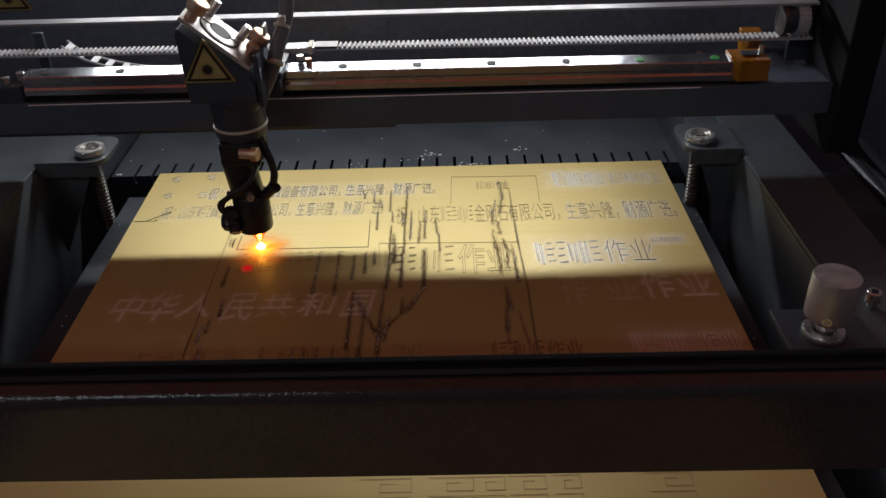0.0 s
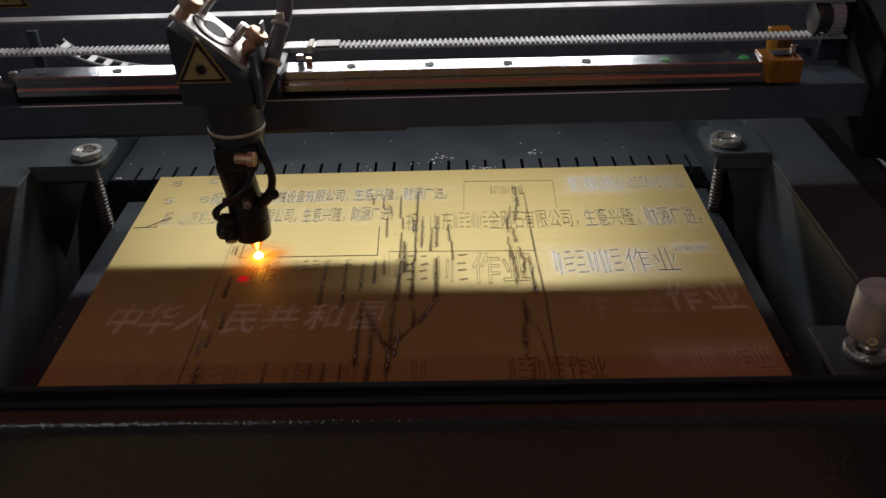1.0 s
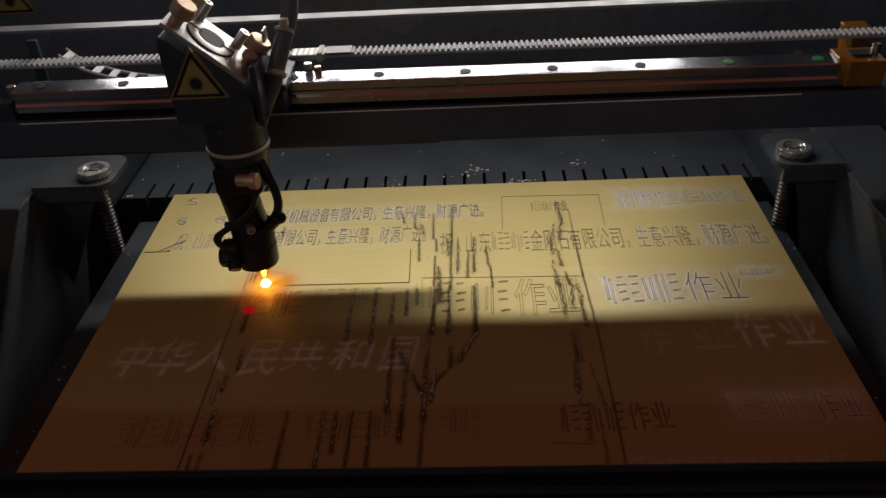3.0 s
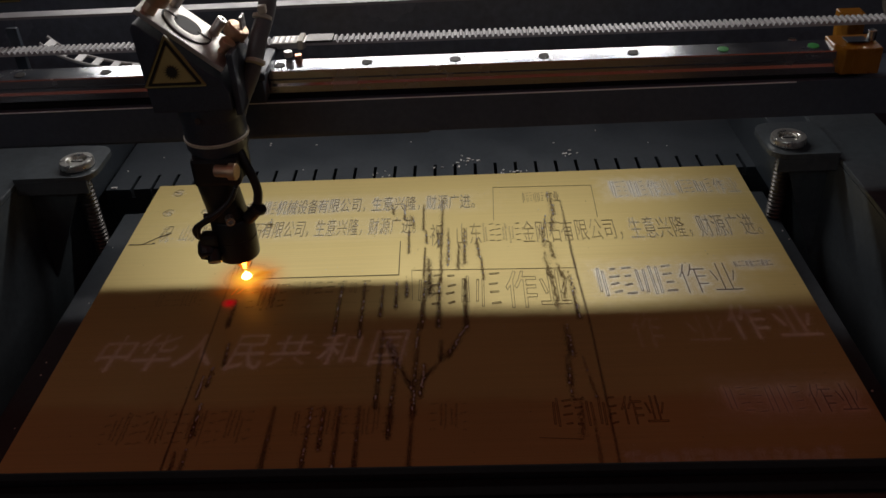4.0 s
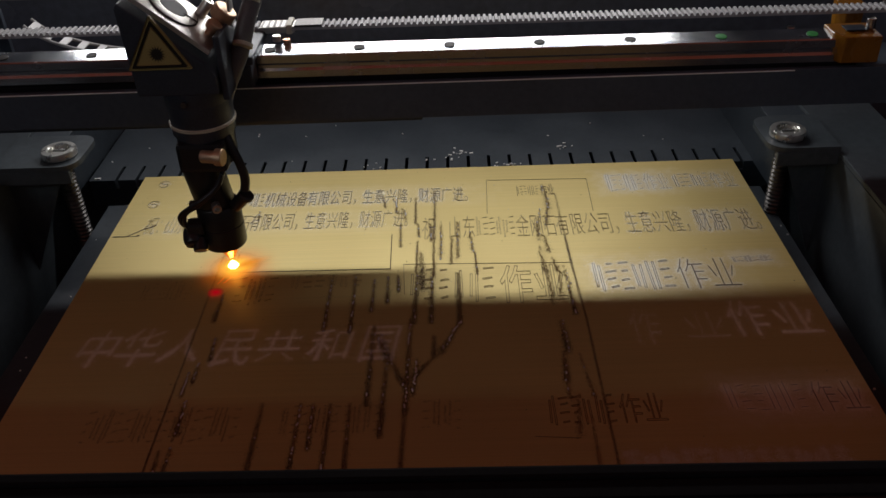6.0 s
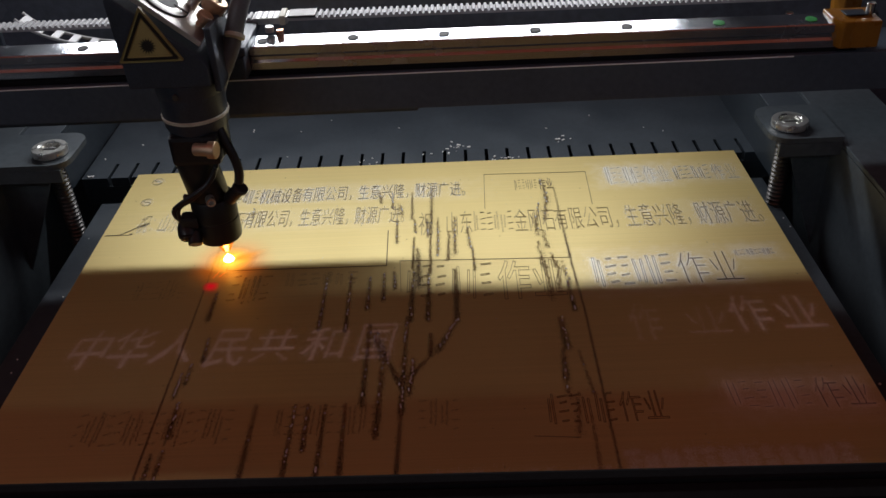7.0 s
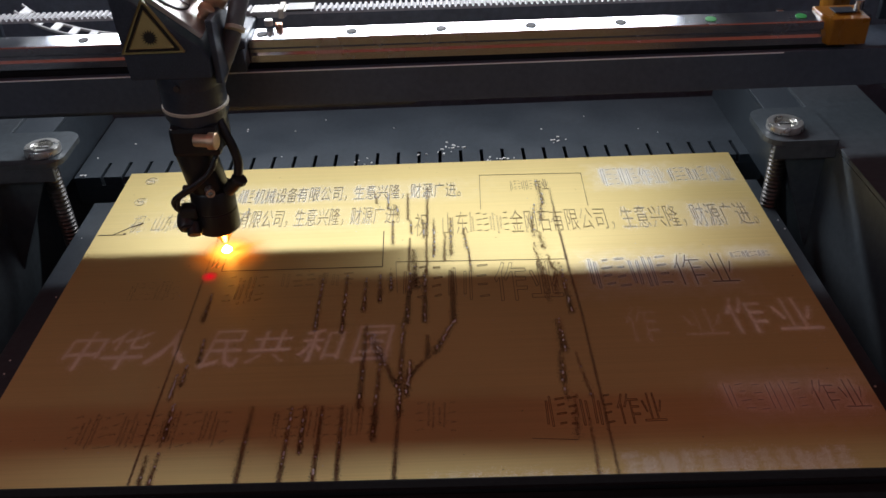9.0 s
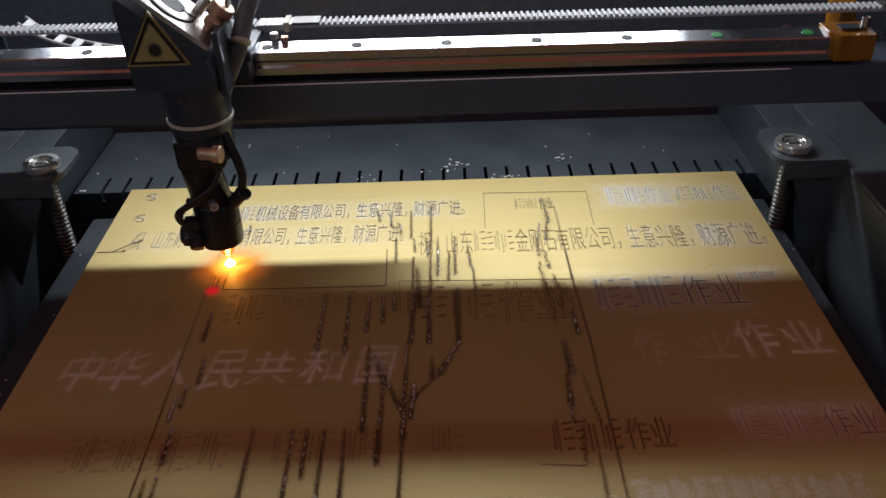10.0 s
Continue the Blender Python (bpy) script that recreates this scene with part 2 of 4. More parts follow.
def box(x0, x1, y0, y1, z0, z1, w=0.0, seg=2, m=None, bm=None):
    """A box with rounded edges; added to bm if one is given."""
    b = bmesh.new()
    bmesh.ops.create_cube(b, size=1.0)
    for v in b.verts:
        v.co = Vector(((x0 + x1) / 2 + v.co.x * (x1 - x0), (y0 + y1) / 2 + v.co.y * (y1 - y0), (z0 + z1) / 2 + v.co.z * (z1 - z0)))
    bevel(b, w, seg)
    if m is not None:
        b.transform(m)
    return b if bm is None else join(bm, b)


def join(bm, b):
    me = bpy.data.meshes.new("joined")
    b.to_mesh(me)
    b.free()
    bm.from_mesh(me)
    bpy.data.meshes.remove(me)
    return bm


def lathe(profile, p0, p1, seg=32, bm=None):
    """A turned body: profile of (radius, height along the axis from p0)."""
    b = bmesh.new()
    axis = (Vector(p1) - Vector(p0)).normalized()
    turn = axis.to_track_quat("Z", "Y").to_matrix()
    rings = []
    for r, h in profile:
        rings.append([b.verts.new(Vector(p0) + turn @ Vector((r * math.cos(2 * math.pi * i / seg), r * math.sin(2 * math.pi * i / seg), h))) for i in range(seg)])
    for a, c in zip(rings, rings[1:]):
        for i in range(seg):
            b.faces.new((a[i], a[(i + 1) % seg], c[(i + 1) % seg], c[i]))
    b.faces.new(rings[0])
    b.faces.new(rings[-1])
    return b if bm is None else join(bm, b)


def cyl(p0, p1, r, seg=24, w=None, bm=None):
    h = (Vector(p1) - Vector(p0)).length
    w = min(r, h) * 0.12 if w is None else w
    return lathe([(r - w, 0), (r, w), (r, h - w), (r - w, h)], p0, p1, seg, bm)


def tube(points, r, seg=12, smooth_steps=6, bm=None):
    """A round cable along a smooth line through the points."""
    p = [Vector(q) for q in points]
    fine = []
    for i in range(len(p) - 1):
        a, b0, c, d = p[max(i - 1, 0)], p[i], p[i + 1], p[min(i + 2, len(p) - 1)]
        for k in range(smooth_steps):
            s = k / smooth_steps
            fine.append(0.5 * (2 * b0 + (c - a) * s + (2 * a - 5 * b0 + 4 * c - d) * s * s + (3 * b0 - a - 3 * c + d) * s ** 3))
    fine.append(p[-1])
    b = bmesh.new()
    rings, side = [], Vector((0.3, 1, 0.2)).normalized()
    for i, q in enumerate(fine):
        way = (fine[min(i + 1, len(fine) - 1)] - fine[max(i - 1, 0)]).normalized()
        side = (side - way * side.dot(way)).normalized()
        up = way.cross(side)
        rings.append([b.verts.new(q + r * (math.cos(2 * math.pi * j / seg) * side + math.sin(2 * math.pi * j / seg) * up)) for j in range(seg)])
    for a, c in zip(rings, rings[1:]):
        for j in range(seg):
            b.faces.new((a[j], a[(j + 1) % seg], c[(j + 1) % seg], c[j]))
    b.faces.new(rings[0])
    b.faces.new(rings[-1])
    return b if bm is None else join(bm, b)


def prism(outline, y0, y1, w=0.0, seg=2):
    """An outline of (x, z) points drawn out from y0 to y1."""
    b = bmesh.new()
    f = [b.verts.new((x, y0, z)) for x, z in outline]
    k = [b.verts.new((x, y1, z)) for x, z in outline]
    b.faces.new(f)
    b.faces.new(list(reversed(k)))
    n = len(outline)
    for i in range(n):
        b.faces.new((f[i], f[(i + 1) % n], k[(i + 1) % n], k[i]))
    bmesh.ops.recalc_face_normals(b, faces=b.faces)
    bevel(b, w, seg)
    return b


# ---------- the machine's shell ----------
tagged(part("floor_pan", box(-0.62, 0.62, -0.47, 0.23, -0.135, -0.130), COAT2), "dark steel floor pan under the lifting bed", "floor", kind="structure")
tagged(part("wall_north", box(-0.62, 0.62, 0.205, 0.215, -0.128, 0.40), WALLM), "glossy dark blue-grey rear panel of the machine", "wall", kind="structure")
tagged(part("wall_west", box(-0.63, -0.622, -0.47, 0.23, -0.128, 0.30), WALLM), "dark side panel of the machine housing", "wall", kind="structure")
tagged(part("wall_east", box(0.622, 0.63, -0.47, 0.23, -0.128, 0.30), WALLM), "dark side panel of the machine housing", "wall", kind="structure")
tagged(part("machine_base", box(-0.62, 0.62, -0.465, 0.225, -0.90, -0.1354, 0.004), COAT2), "dark powder-coated steel base cabinet of the machine", "cabinet", kind="structure")
tagged(part("hall_floor", box(-3, 3, -3, 3, -0.92, -0.90), CONCRETE), "grey concrete floor of the dim hall", "floor", kind="structure")
tagged(part("wall_south", box(-3, 3, -3.1, -3.0, -0.90, 2.4), HALLM), "plain plaster wall of the dim hall", "wall", kind="structure")

# glowing strip added out of view, to put a highlight on the front beam
window = thing("glow_strip", "added unseen glowing strip that lights the front beam's edge", "window", kind="structure")
part("strip_pane", box(-2.8, -0.9, -2.985, -2.98, 1.97, 2.12), glow("highlight_pane", (0.80, 0.90, 1.0), STRIP_GLOW), window, "added glowing pane for the front beam's highlight")
for x0, x1, z0, z1 in ((-2.86, -0.84, 1.91, 1.969), (-2.86, -0.84, 2.121, 2.18), (-0.899, -0.84, 1.97, 2.12), (-2.86, -2.801, 1.97, 2.12), (-1.87, -1.83, 1.97, 2.12)):
    part("strip_frame", box(x0, x1, -2.999, -2.965, z0, z1, 0.004), HALLM, window)

lid = thing("machine_lid", "open dark lid rising behind the machine", "lid")
part("panel", box(-0.62, 0.62, 0.218, 0.226, 0.28, 1.0, 0.002), WALLM, lid)
part("rim", box(-0.62, 0.62, 0.198, 0.2175, 0.97, 1.0, 0.003), BLACK, lid)

# lamp bar on the rear panel
lamp_bar = thing("lamp_bar", "slim black lamp bar fixed high on the rear panel", "lamp", (0, 0.2, 0.27))
part("housing", box(-0.30, 0.30, -0.028, 0.003, 0.012, 0.030, 0.003), BLACK, lamp_bar)
part("end_cap", box(-0.312, -0.3005, -0.03, 0.003, 0.010, 0.032, 0.003), RUBBER, lamp_bar)
part("end_cap", box(0.3005, 0.312, -0.03, 0.003, 0.010, 0.032, 0.003), RUBBER, lamp_bar)


def slotted_shelf():
    shelf = thing("slotted_shelf", "blue-grey steel shelf with a row of slots, dusted with white chips", "shelf")
    b = box(-0.293, 0.275, 0.0245, 0.113, -0.0045, -0.0022)
    slots = [-0.2700 + 0.0174 * i for i in range(31)]
    edges = [-0.293] + [q for s in slots for q in (s - 0.0014, s + 0.0014)] + [0.275]
    for i in range(0, len(edges), 2):
        x0, x1 = edges[i], edges[i + 1]
        if x1 - x0 > 0.001:
            box(x0, x1, 0.0, 0.0245, -0.0045, -0.0022, bm=b)
            box(x0, x1, 0.0, 0.0022, -0.010, -0.0045, bm=b)
    part("sheet", b, COAT, shelf)
    part("flange", box(-0.293, 0.275, 0.0, 0.0022, -0.026, -0.0102), COAT, shelf)
    part("rear_skirt", box(-0.293, 0.275, 0.111, 0.113, -0.128, -0.0047), COAT, shelf)
    return shelf


slotted_shelf()


def side_frame(name, s, xin, xout, yfront):
    """A side frame: top sheet, inner cheek, and the bracket behind that carries the lifting screw."""
    fr = thing(name, "dark powder-coated steel side frame beside the bed", "frame", group="side frames")
    lo, hi = sorted((xin * s, xout * s))
    part("top_sheet", box(lo, hi, -0.43, 0.125, 0.042, 0.046, 0.0008), COAT2, fr)
    lo, hi = sorted((xin * s, (xin + 0.003) * s))
    part("inner_cheek", box(lo, hi, -0.43, 0.125, -0.128, 0.0418), COAT2, fr)
    lo, hi = sorted((xout * s, (xout + 0.003) * s))
    part("outer_cheek", box(lo, hi, -0.43, 0.125, -0.05, 0.0418), COAT2, fr)
    lo, hi = sorted(((xin + 0.002) * s, (xin - 0.030) * s))
    part("step_sheet", box(lo, hi, yfront + 0.022, 0.113, 0.0405, 0.0435, 0.0006), COAT, fr)
    lo, hi = sorted(((xin - 0.030) * s, (xin - 0.0275) * s))
    part("step_face", box(lo, hi, yfront + 0.022, 0.113, -0.003, 0.0403), COAT, fr)
    return fr


side_frame("side_frame", -1, 0.325, 0.42, -0.062)
side_frame("side_frame", 1, 0.291, 0.345, -0.084)


def bracket(s, bx, by, xin, yfront):
    """The tab in which a lifting screw turns, with its gusset."""
    br = thing("lift_bracket", "grey steel bracket tab holding a lifting screw", "bracket", group="lift brackets")
    x_in, x_out = bx - s * 0.0175, xin * s
    lo, hi = sorted((x_in, x_out))
    b = box(lo, hi, yfront, by + 0.034, 0.0466, 0.0505)
    corner = [e for e in b.edges if abs(e.verts[0].co.z - e.verts[1].co.z) > 0.002 and abs(e.verts[0].co.x - x_in) < 0.001]
    bmesh.ops.bevel(b, geom=corner, offset=0.013, segments=6, affect="EDGES", profile=0.5)
    part("tab", b, COAT2, br)
    part("gusset", prism([(x_out, 0.0464), (bx - s * 0.004, 0.0464), (x_out, -0.05)], yfront + 0.014, yfront + 0.017), COAT2, br)
    lo, hi = sorted((bx - s * 0.012, x_out))
    part("lip", box(lo, hi, yfront, yfront + 0.003, 0.036, 0.0464, 0.0006), COAT2, br)
    return br


def lift_screw(bx, by):
    sc = thing("lift_screw", "threaded lifting screw with a bright flanged bushing", "screw", (bx, by, 0.0), "lift screws")
    part("bushing", lathe([(0.0120, 0), (0.0128, 0.0006), (0.0128, 0.0046), (0.0122, 0.0056), (0.0084, 0.0056), (0.0076, 0.0049), (0.0070, 0.0010)], (0, 0, 0.0506), (0, 0, 0.06), 40), NICKEL, sc, "bright nickel flanged bushing", True)
    b = lathe([(0.0055, 0), (0.0055, 0.0022), (0.0045, 0.0032)], (0, 0, 0.0510), (0, 0, 0.06), 24)
    part("screw_end", b, NICKEL, sc, "", True)
    part("slot", box(-0.0045, 0.0045, -0.0006, 0.0006, 0.0539, 0.0547), HOLE, sc)
    # thread: a turned body with ridges
    prof, h = [], 0.0
    while h < 0.128:
        prof += [(0.0052, h), (0.0066, h + 0.0011), (0.0066, h + 0.0017), (0.0052, h + 0.0029)]
        h += 0.0034
    part("thread", lathe(prof, (0, 0, -0.082), (0, 0, 0.06), 20), DARKST, sc, "", True)
    part("nut", lathe([(0.010, 0), (0.0105, 0.001), (0.0105, 0.009), (0.010, 0.010)], (0, 0, -0.062), (0, 0, 0), 6), BRASS, sc, "small brass nut on the screw", False)
    return sc


bracket(-1, -0.2815, -0.055, 0.325, -0.074)
bracket(1, 0.259, -0.060, 0.291, -0.080)
lift_screw(-0.2815, -0.055)
lift_screw(0.259, -0.060)

# bed under the gold sheet
bed = thing("lifting_bed", "dark steel lifting bed carrying the gold sheet", "bed")
part("side_rail", box(-0.272, -0.225, -0.62, -0.022, -0.045, -0.0135, 0.001), COAT, bed)
part("side_rail", box(0.225, 0.262, -0.62, -0.022, -0.045, -0.0135, 0.001), COAT, bed)
for i in range(9):
    part("slat", box(-0.2249, 0.2249, -0.60 + i * 0.07, -0.596 + i * 0.07, -0.045, -0.0016), COAT, bed)
part("bed_plate", box(-0.272, 0.262, -0.62, -0.022, -0.052, -0.0452), COAT2, bed)

# front beam
front = thing("front_beam", "glossy black front crossbeam of the machine housing", "beam")
b = box(-0.62, 0.62, -0.4525, -0.4365, 0.0618, 0.1175)
bevel(b, 0.010, 6, [e for e in b.edges if abs(e.verts[0].co.z - 0.1175) < 1e-5 and abs(e.verts[1].co.z - 0.1175) < 1e-5 and abs(e.verts[0].co.y + 0.4525) < 1e-5 and abs(e.verts[1].co.y + 0.4525) < 1e-5])
part("body", b, FRONT, front, smooth=True)
part("rear_lip", box(-0.62, 0.62, -0.4362, -0.4310, 0.100, 0.1200, 0.0012), SEAL, front)
front.rotation_euler = (0, 0, radians(-0.6))
part("seam_strip", box(-0.62, 0.62, -0.4440, -0.4368, 0.1178, 0.1188, 0.0003), SEAL, front)

# knob on the right frame
knob = thing("knob", "satin grey aluminium hand knob on a steel shaft", "knob", (0.262, -0.336, 0.05))
part("grip", lathe([(0.0124, 0), (0.0137, 0.0012), (0.0141, 0.003), (0.0141, 0.0280), (0.0134, 0.0296), (0.0094, 0.0300), (0.003, 0.0297)], (0, 0, 0.0135), (0, 0, 1), 48), KNOBM, knob, "", True)
part("set_screw", lathe([(0.0028, 0), (0.0028, 0.0008), (0.0016, 0.0008), (0.0014, -0.001)], (-0.0062, -0.0126, 0.019), (-0.0076, -0.0155, 0.019), 16), STEEL, knob, "small steel set screw", True)
part("shaft", cyl((0, 0, 0.0), (0, 0, 0.016), 0.0058), STEEL, knob, "", True)
part("bushing", lathe([(0.0122, 0), (0.0128, 0.001), (0.0128, 0.0035), (0.0120, 0.0046), (0.0080, 0.0046), (0.0072, 0.001)], (0, 0, 0.0), (0, 0, 1), 40), NICKEL, knob, "bright nickel flanged bushing", True)
part("base_tab", box(-0.024, 0.029, -0.03, 0.026, -0.0038, 0.0, 0.0006), COAT, knob)
screw = thing("cap_screw", "small dark cap screw beside the hand knob", "screw", (0.306, -0.304, 0.05))
part("head", cyl((0, 0, 0.0), (0, 0, 0.008), 0.0048), STEEL, screw, "", True)
part("socket", lathe([(0.0024, 0), (0.0023, 0.0004)], (0, 0, 0.0081), (0, 0, 1), 6), HOLE, screw)
part("stem", cyl((0, 0, -0.004), (0, 0, -0.0002), 0.0030), STEEL, screw)
rod = thing("guide_rod", "polished steel guide rod along the side frame", "rod")
part("rod", cyl((0.372, -0.42, 0.060), (0.372, 0.10, 0.060), 0.0115), RAILM, rod, "", True)
part("rod_block", box(0.3585, 0.386, 0.1005, 0.125, 0.0465, 0.074, 0.002), ANOD, rod)
part("rod_block", box(0.3585, 0.386, -0.445, -0.4205, 0.0465, 0.074, 0.002), ANOD, rod)


# ---------- the gold sheet and what is burnt into it ----------
sheet = thing("gold_sheet", "brushed gold plastic sheet, engraved with test texts and scorch streaks", "sheet")
b = box(-0.2446, 0.2434, -0.68, 0.0, -0.0015, 0.0)
part("panel", b, GOLD, sheet)
LIFT = 0.00012
GRAIN = 0.00026


def flat_bar(bm, x0, y0, x1, y1, w, z=LIFT, h=0.00012):
    """A thin stroke lying on the sheet."""
    a, c = Vector((x0, y0, 0)), Vector((x1, y1, 0))
    d = (c - a).normalized()
    s = Vector((-d.y, d.x, 0)) * w / 2
    lo = [bm.verts.new((*(p + q).xy, z)) for p, q in ((a, s), (a, -s), (c, -s), (c, s))]
    up = [bm.verts.new((v.co.x, v.co.y, z + h)) for v in lo]
    bm.faces.new(up)
    for i in range(4):
        bm.faces.new((lo[i], lo[(i + 1) % 4], up[(i + 1) % 4], up[i]))


def glyphs(body, fat):
    """The flat mesh of some words, with strokes made fatter or thinner."""
    cu = bpy.data.curves.new("lettering", "FONT")
    cu.body, cu.resolution_u, cu.offset = body, 2, fat
    ob = new("lettering_source", cu)
    dg = bpy.context.evaluated_depsgraph_get()
    me = bpy.data.meshes.new_from_object(ob.evaluated_get(dg))
    bpy.data.objects.remove(ob)
    bpy.data.curves.remove(cu)
    return me


def flecks(points, size, material, name, seed, label="", z=(0.00002, 0.00010)):
    """Single flat grains lying where the points are."""
    rng = np.random.default_rng(seed)
    p = np.asarray(points, dtype=float)
    n = len(p)
    k, a = size * rng.uniform(0.6, 1.3, n) / 2, rng.uniform(0, math.pi, n)
    ux, uy = k * np.cos(a), k * np.sin(a)
    verts = np.empty((n, 4, 3))
    for i, (f, g) in enumerate(((1, 0), (0, 1), (-1, 0), (0, -1))):
        verts[:, i, 0] = p[:, 0] + f * ux - g * uy
        verts[:, i, 1] = p[:, 1] + f * uy + g * ux
    verts[:, :, 2] = rng.uniform(*z, n)[:, None]
    me = bpy.data.meshes.new(name)
    me.from_pydata(verts.reshape(-1, 3).tolist(), [], np.arange(4 * n).reshape(-1, 4).tolist())
    me.materials.append(material)
    ob = new(name, me)
    ob.parent = sheet
    return tagged(ob, label, kind="stuff")


def fitted(body, x0, x1, y0, y1, fat=0.0, lean=0.0):
    """The mesh of some words, fitted into a box on the sheet."""
    plain = glyphs(body, 0.0)
    xs, ys = [v.co.x for v in plain.vertices], [v.co.y for v in plain.vertices]
    fx, fy = (x1 - x0) / (max(xs) - min(xs)), (y1 - y0) / (max(ys) - min(ys))
    lx, ly, tall = min(xs), min(ys), max(ys) - min(ys)
    me = glyphs(body, fat) if fat else plain
    for v in me.vertices:
        v.co = Vector((x0 + (v.co.x - lx) * fx + lean * (v.co.y - ly - tall / 2) * fy, y0 + (v.co.y - ly) * fy, 0))
    if me is not plain:
        bpy.data.meshes.remove(plain)
    return me


def lettering(body, x0, x1, y0, y1, material, outline=0.0, fat=0.0, z=LIFT, lean=0.0, label=""):
    """Engraved words; outline: the groove's width where only the letters' edges are cut."""
    me = fitted(body, x0, x1, y0, y1, fat, lean)
    bm = bmesh.new()
    if outline:
        uses = collections.Counter(k for f in me.polygons for k in f.edge_keys)
        for e in (k for k, count in uses.items() if count == 1):
            p, q = me.vertices[e[0]].co, me.vertices[e[1]].co
            if (p - q).length > 1e-6:
                flat_bar(bm, p.x, p.y, q.x, q.y, outline, z)
    else:
        bm.from_mesh(me)
        for v in bm.verts:
            v.co.z = z
    bpy.data.meshes.remove(me)
    return part("engraved_text", bm, material, sheet, label)


def powdered(body, x0, x1, y0, y1, spread, thick, material=None, lean=0.0, fat=0.0, name="powder_halo", label="white powder round the engraving"):
    """Grains that cling to the strokes of some words and thin out away from them."""
    me = fitted(body, x0, x1, y0, y1, fat, lean)
    me.calc_loop_triangles()
    co = np.array([v.co[:2] for v in me.vertices])
    tri = co[np.array([t.vertices[:] for t in me.loop_triangles])]
    bpy.data.meshes.remove(me)
    area = np.abs((tri[:, 1, 0] - tri[:, 0, 0]) * (tri[:, 2, 1] - tri[:, 0, 1]) - (tri[:, 2, 0] - tri[:, 0, 0]) * (tri[:, 1, 1] - tri[:, 0, 1])) / 2
    seed = round((x0 + 1) * 1e4) * 3 + round(-y0 * 1e4)
    rng = np.random.default_rng(seed)
    n = int(area.sum() * thick * 2.4 / GRAIN ** 2)
    t = tri[rng.choice(len(tri), n, p=area / area.sum())]
    u, v = rng.random(n), rng.random(n)
    u, v = np.where(u + v > 1, 1 - u, u), np.where(u + v > 1, 1 - v, v)
    p = t[:, 0] + u[:, None] * (t[:, 1] - t[:, 0]) + v[:, None] * (t[:, 2] - t[:, 0])
    p += rng.normal(0, 1, (n, 2)) * spread * np.where(rng.random(n) < 0.25, 1.9, 0.8)[:, None]
    return flecks(p[np.abs(p[:, 0]) < 0.2425], GRAIN, material or POWDER, name, seed, label)


def bars(count, x0, x1, y0, y1, w, material, rows=3, thick=0.0, outline=True, spread=0.0011, dust_of=None):
    """Plain bars, level ones beside upright ones, for characters that are not lettered: cut round their edges or in one stroke, with powder round them."""
    seed = round((x0 + 1) * 1e4) + count + round(-y0 * 1e4)
    rnd, rng = random.Random(seed), np.random.default_rng(seed)
    cell, tall = (x1 - x0) / count, y1 - y0
    grains = []
    for i in range(count):
        left, strokes = x0 + cell * i, []
        for k, (c0, c1) in enumerate(((0.05, 0.44), (0.54, 0.95))):
            for r in range(rows if k == (i + count) % 2 else 2):
                if k == (i + count) % 2:        # level bars, one above the other
                    u, v = rnd.uniform(c0, c0 + 0.10), rnd.uniform(c1 - 0.14, c1)
                    y = y0 + tall * (r + rnd.uniform(0.35, 0.65)) / rows
                    strokes.append((left + cell * u, y, left + cell * v, y + rnd.uniform(0.0, 0.05) * tall))
                else:                           # two upright bars beside them
                    x = left + cell * (c0 + (c1 - c0) * (0.22 + 0.5 * r))
                    strokes.append((x, y0 + tall * rnd.uniform(0.02, 0.25), x + cell * rnd.uniform(-0.04, 0.04), y0 + tall * rnd.uniform(0.72, 0.98)))
        bm, h = bmesh.new(), min(cell, tall) * 0.035
        for px, py, qx, qy in strokes:
            d = Vector((qx - px, qy - py))
            n = Vector((-d.y, d.x)).normalized()
            if outline:
                c = [(px + n.x * h, py + n.y * h), (qx + n.x * h, qy + n.y * h), (qx - n.x * h, qy - n.y * h), (px - n.x * h, py - n.y * h)]
                for u, v in zip(c, c[1:] + c[:1]):
                    flat_bar(bm, *u, *v, w)
            elif w:
                flat_bar(bm, px, py, qx, qy, w * 1.5)
            m = int(d.length * 0.0030 * thick / GRAIN ** 2)
            t = rng.random((m, 1))
            grains.append(np.array((px, py)) + t * np.array((d.x, d.y)) + rng.normal(0, 1, (m, 2)) * spread * np.where(rng.random(m) < 0.25, 1.9, 0.8)[:, None])
        if len(bm.verts):
            part("engraved_bar", bm, material, sheet)
        else:
            bm.free()
    if thick:
        p = np.concatenate(grains)
        flecks(p[np.abs(p[:, 0]) < 0.2425], GRAIN, dust_of or POWDER, "soot_bar" if dust_of is FAINT else "powder_halo", seed, "" if dust_of is FAINT else "white powder round the engraving")


def line(points, w, material=CUT, name="cut_line"):
    bm = bmesh.new()
    for (a, b0), (c, d) in zip(points, points[1:]):
        flat_bar(bm, a, b0, c, d, w, LIFT + 0.00005)
    return part(name, bm, material, sheet)


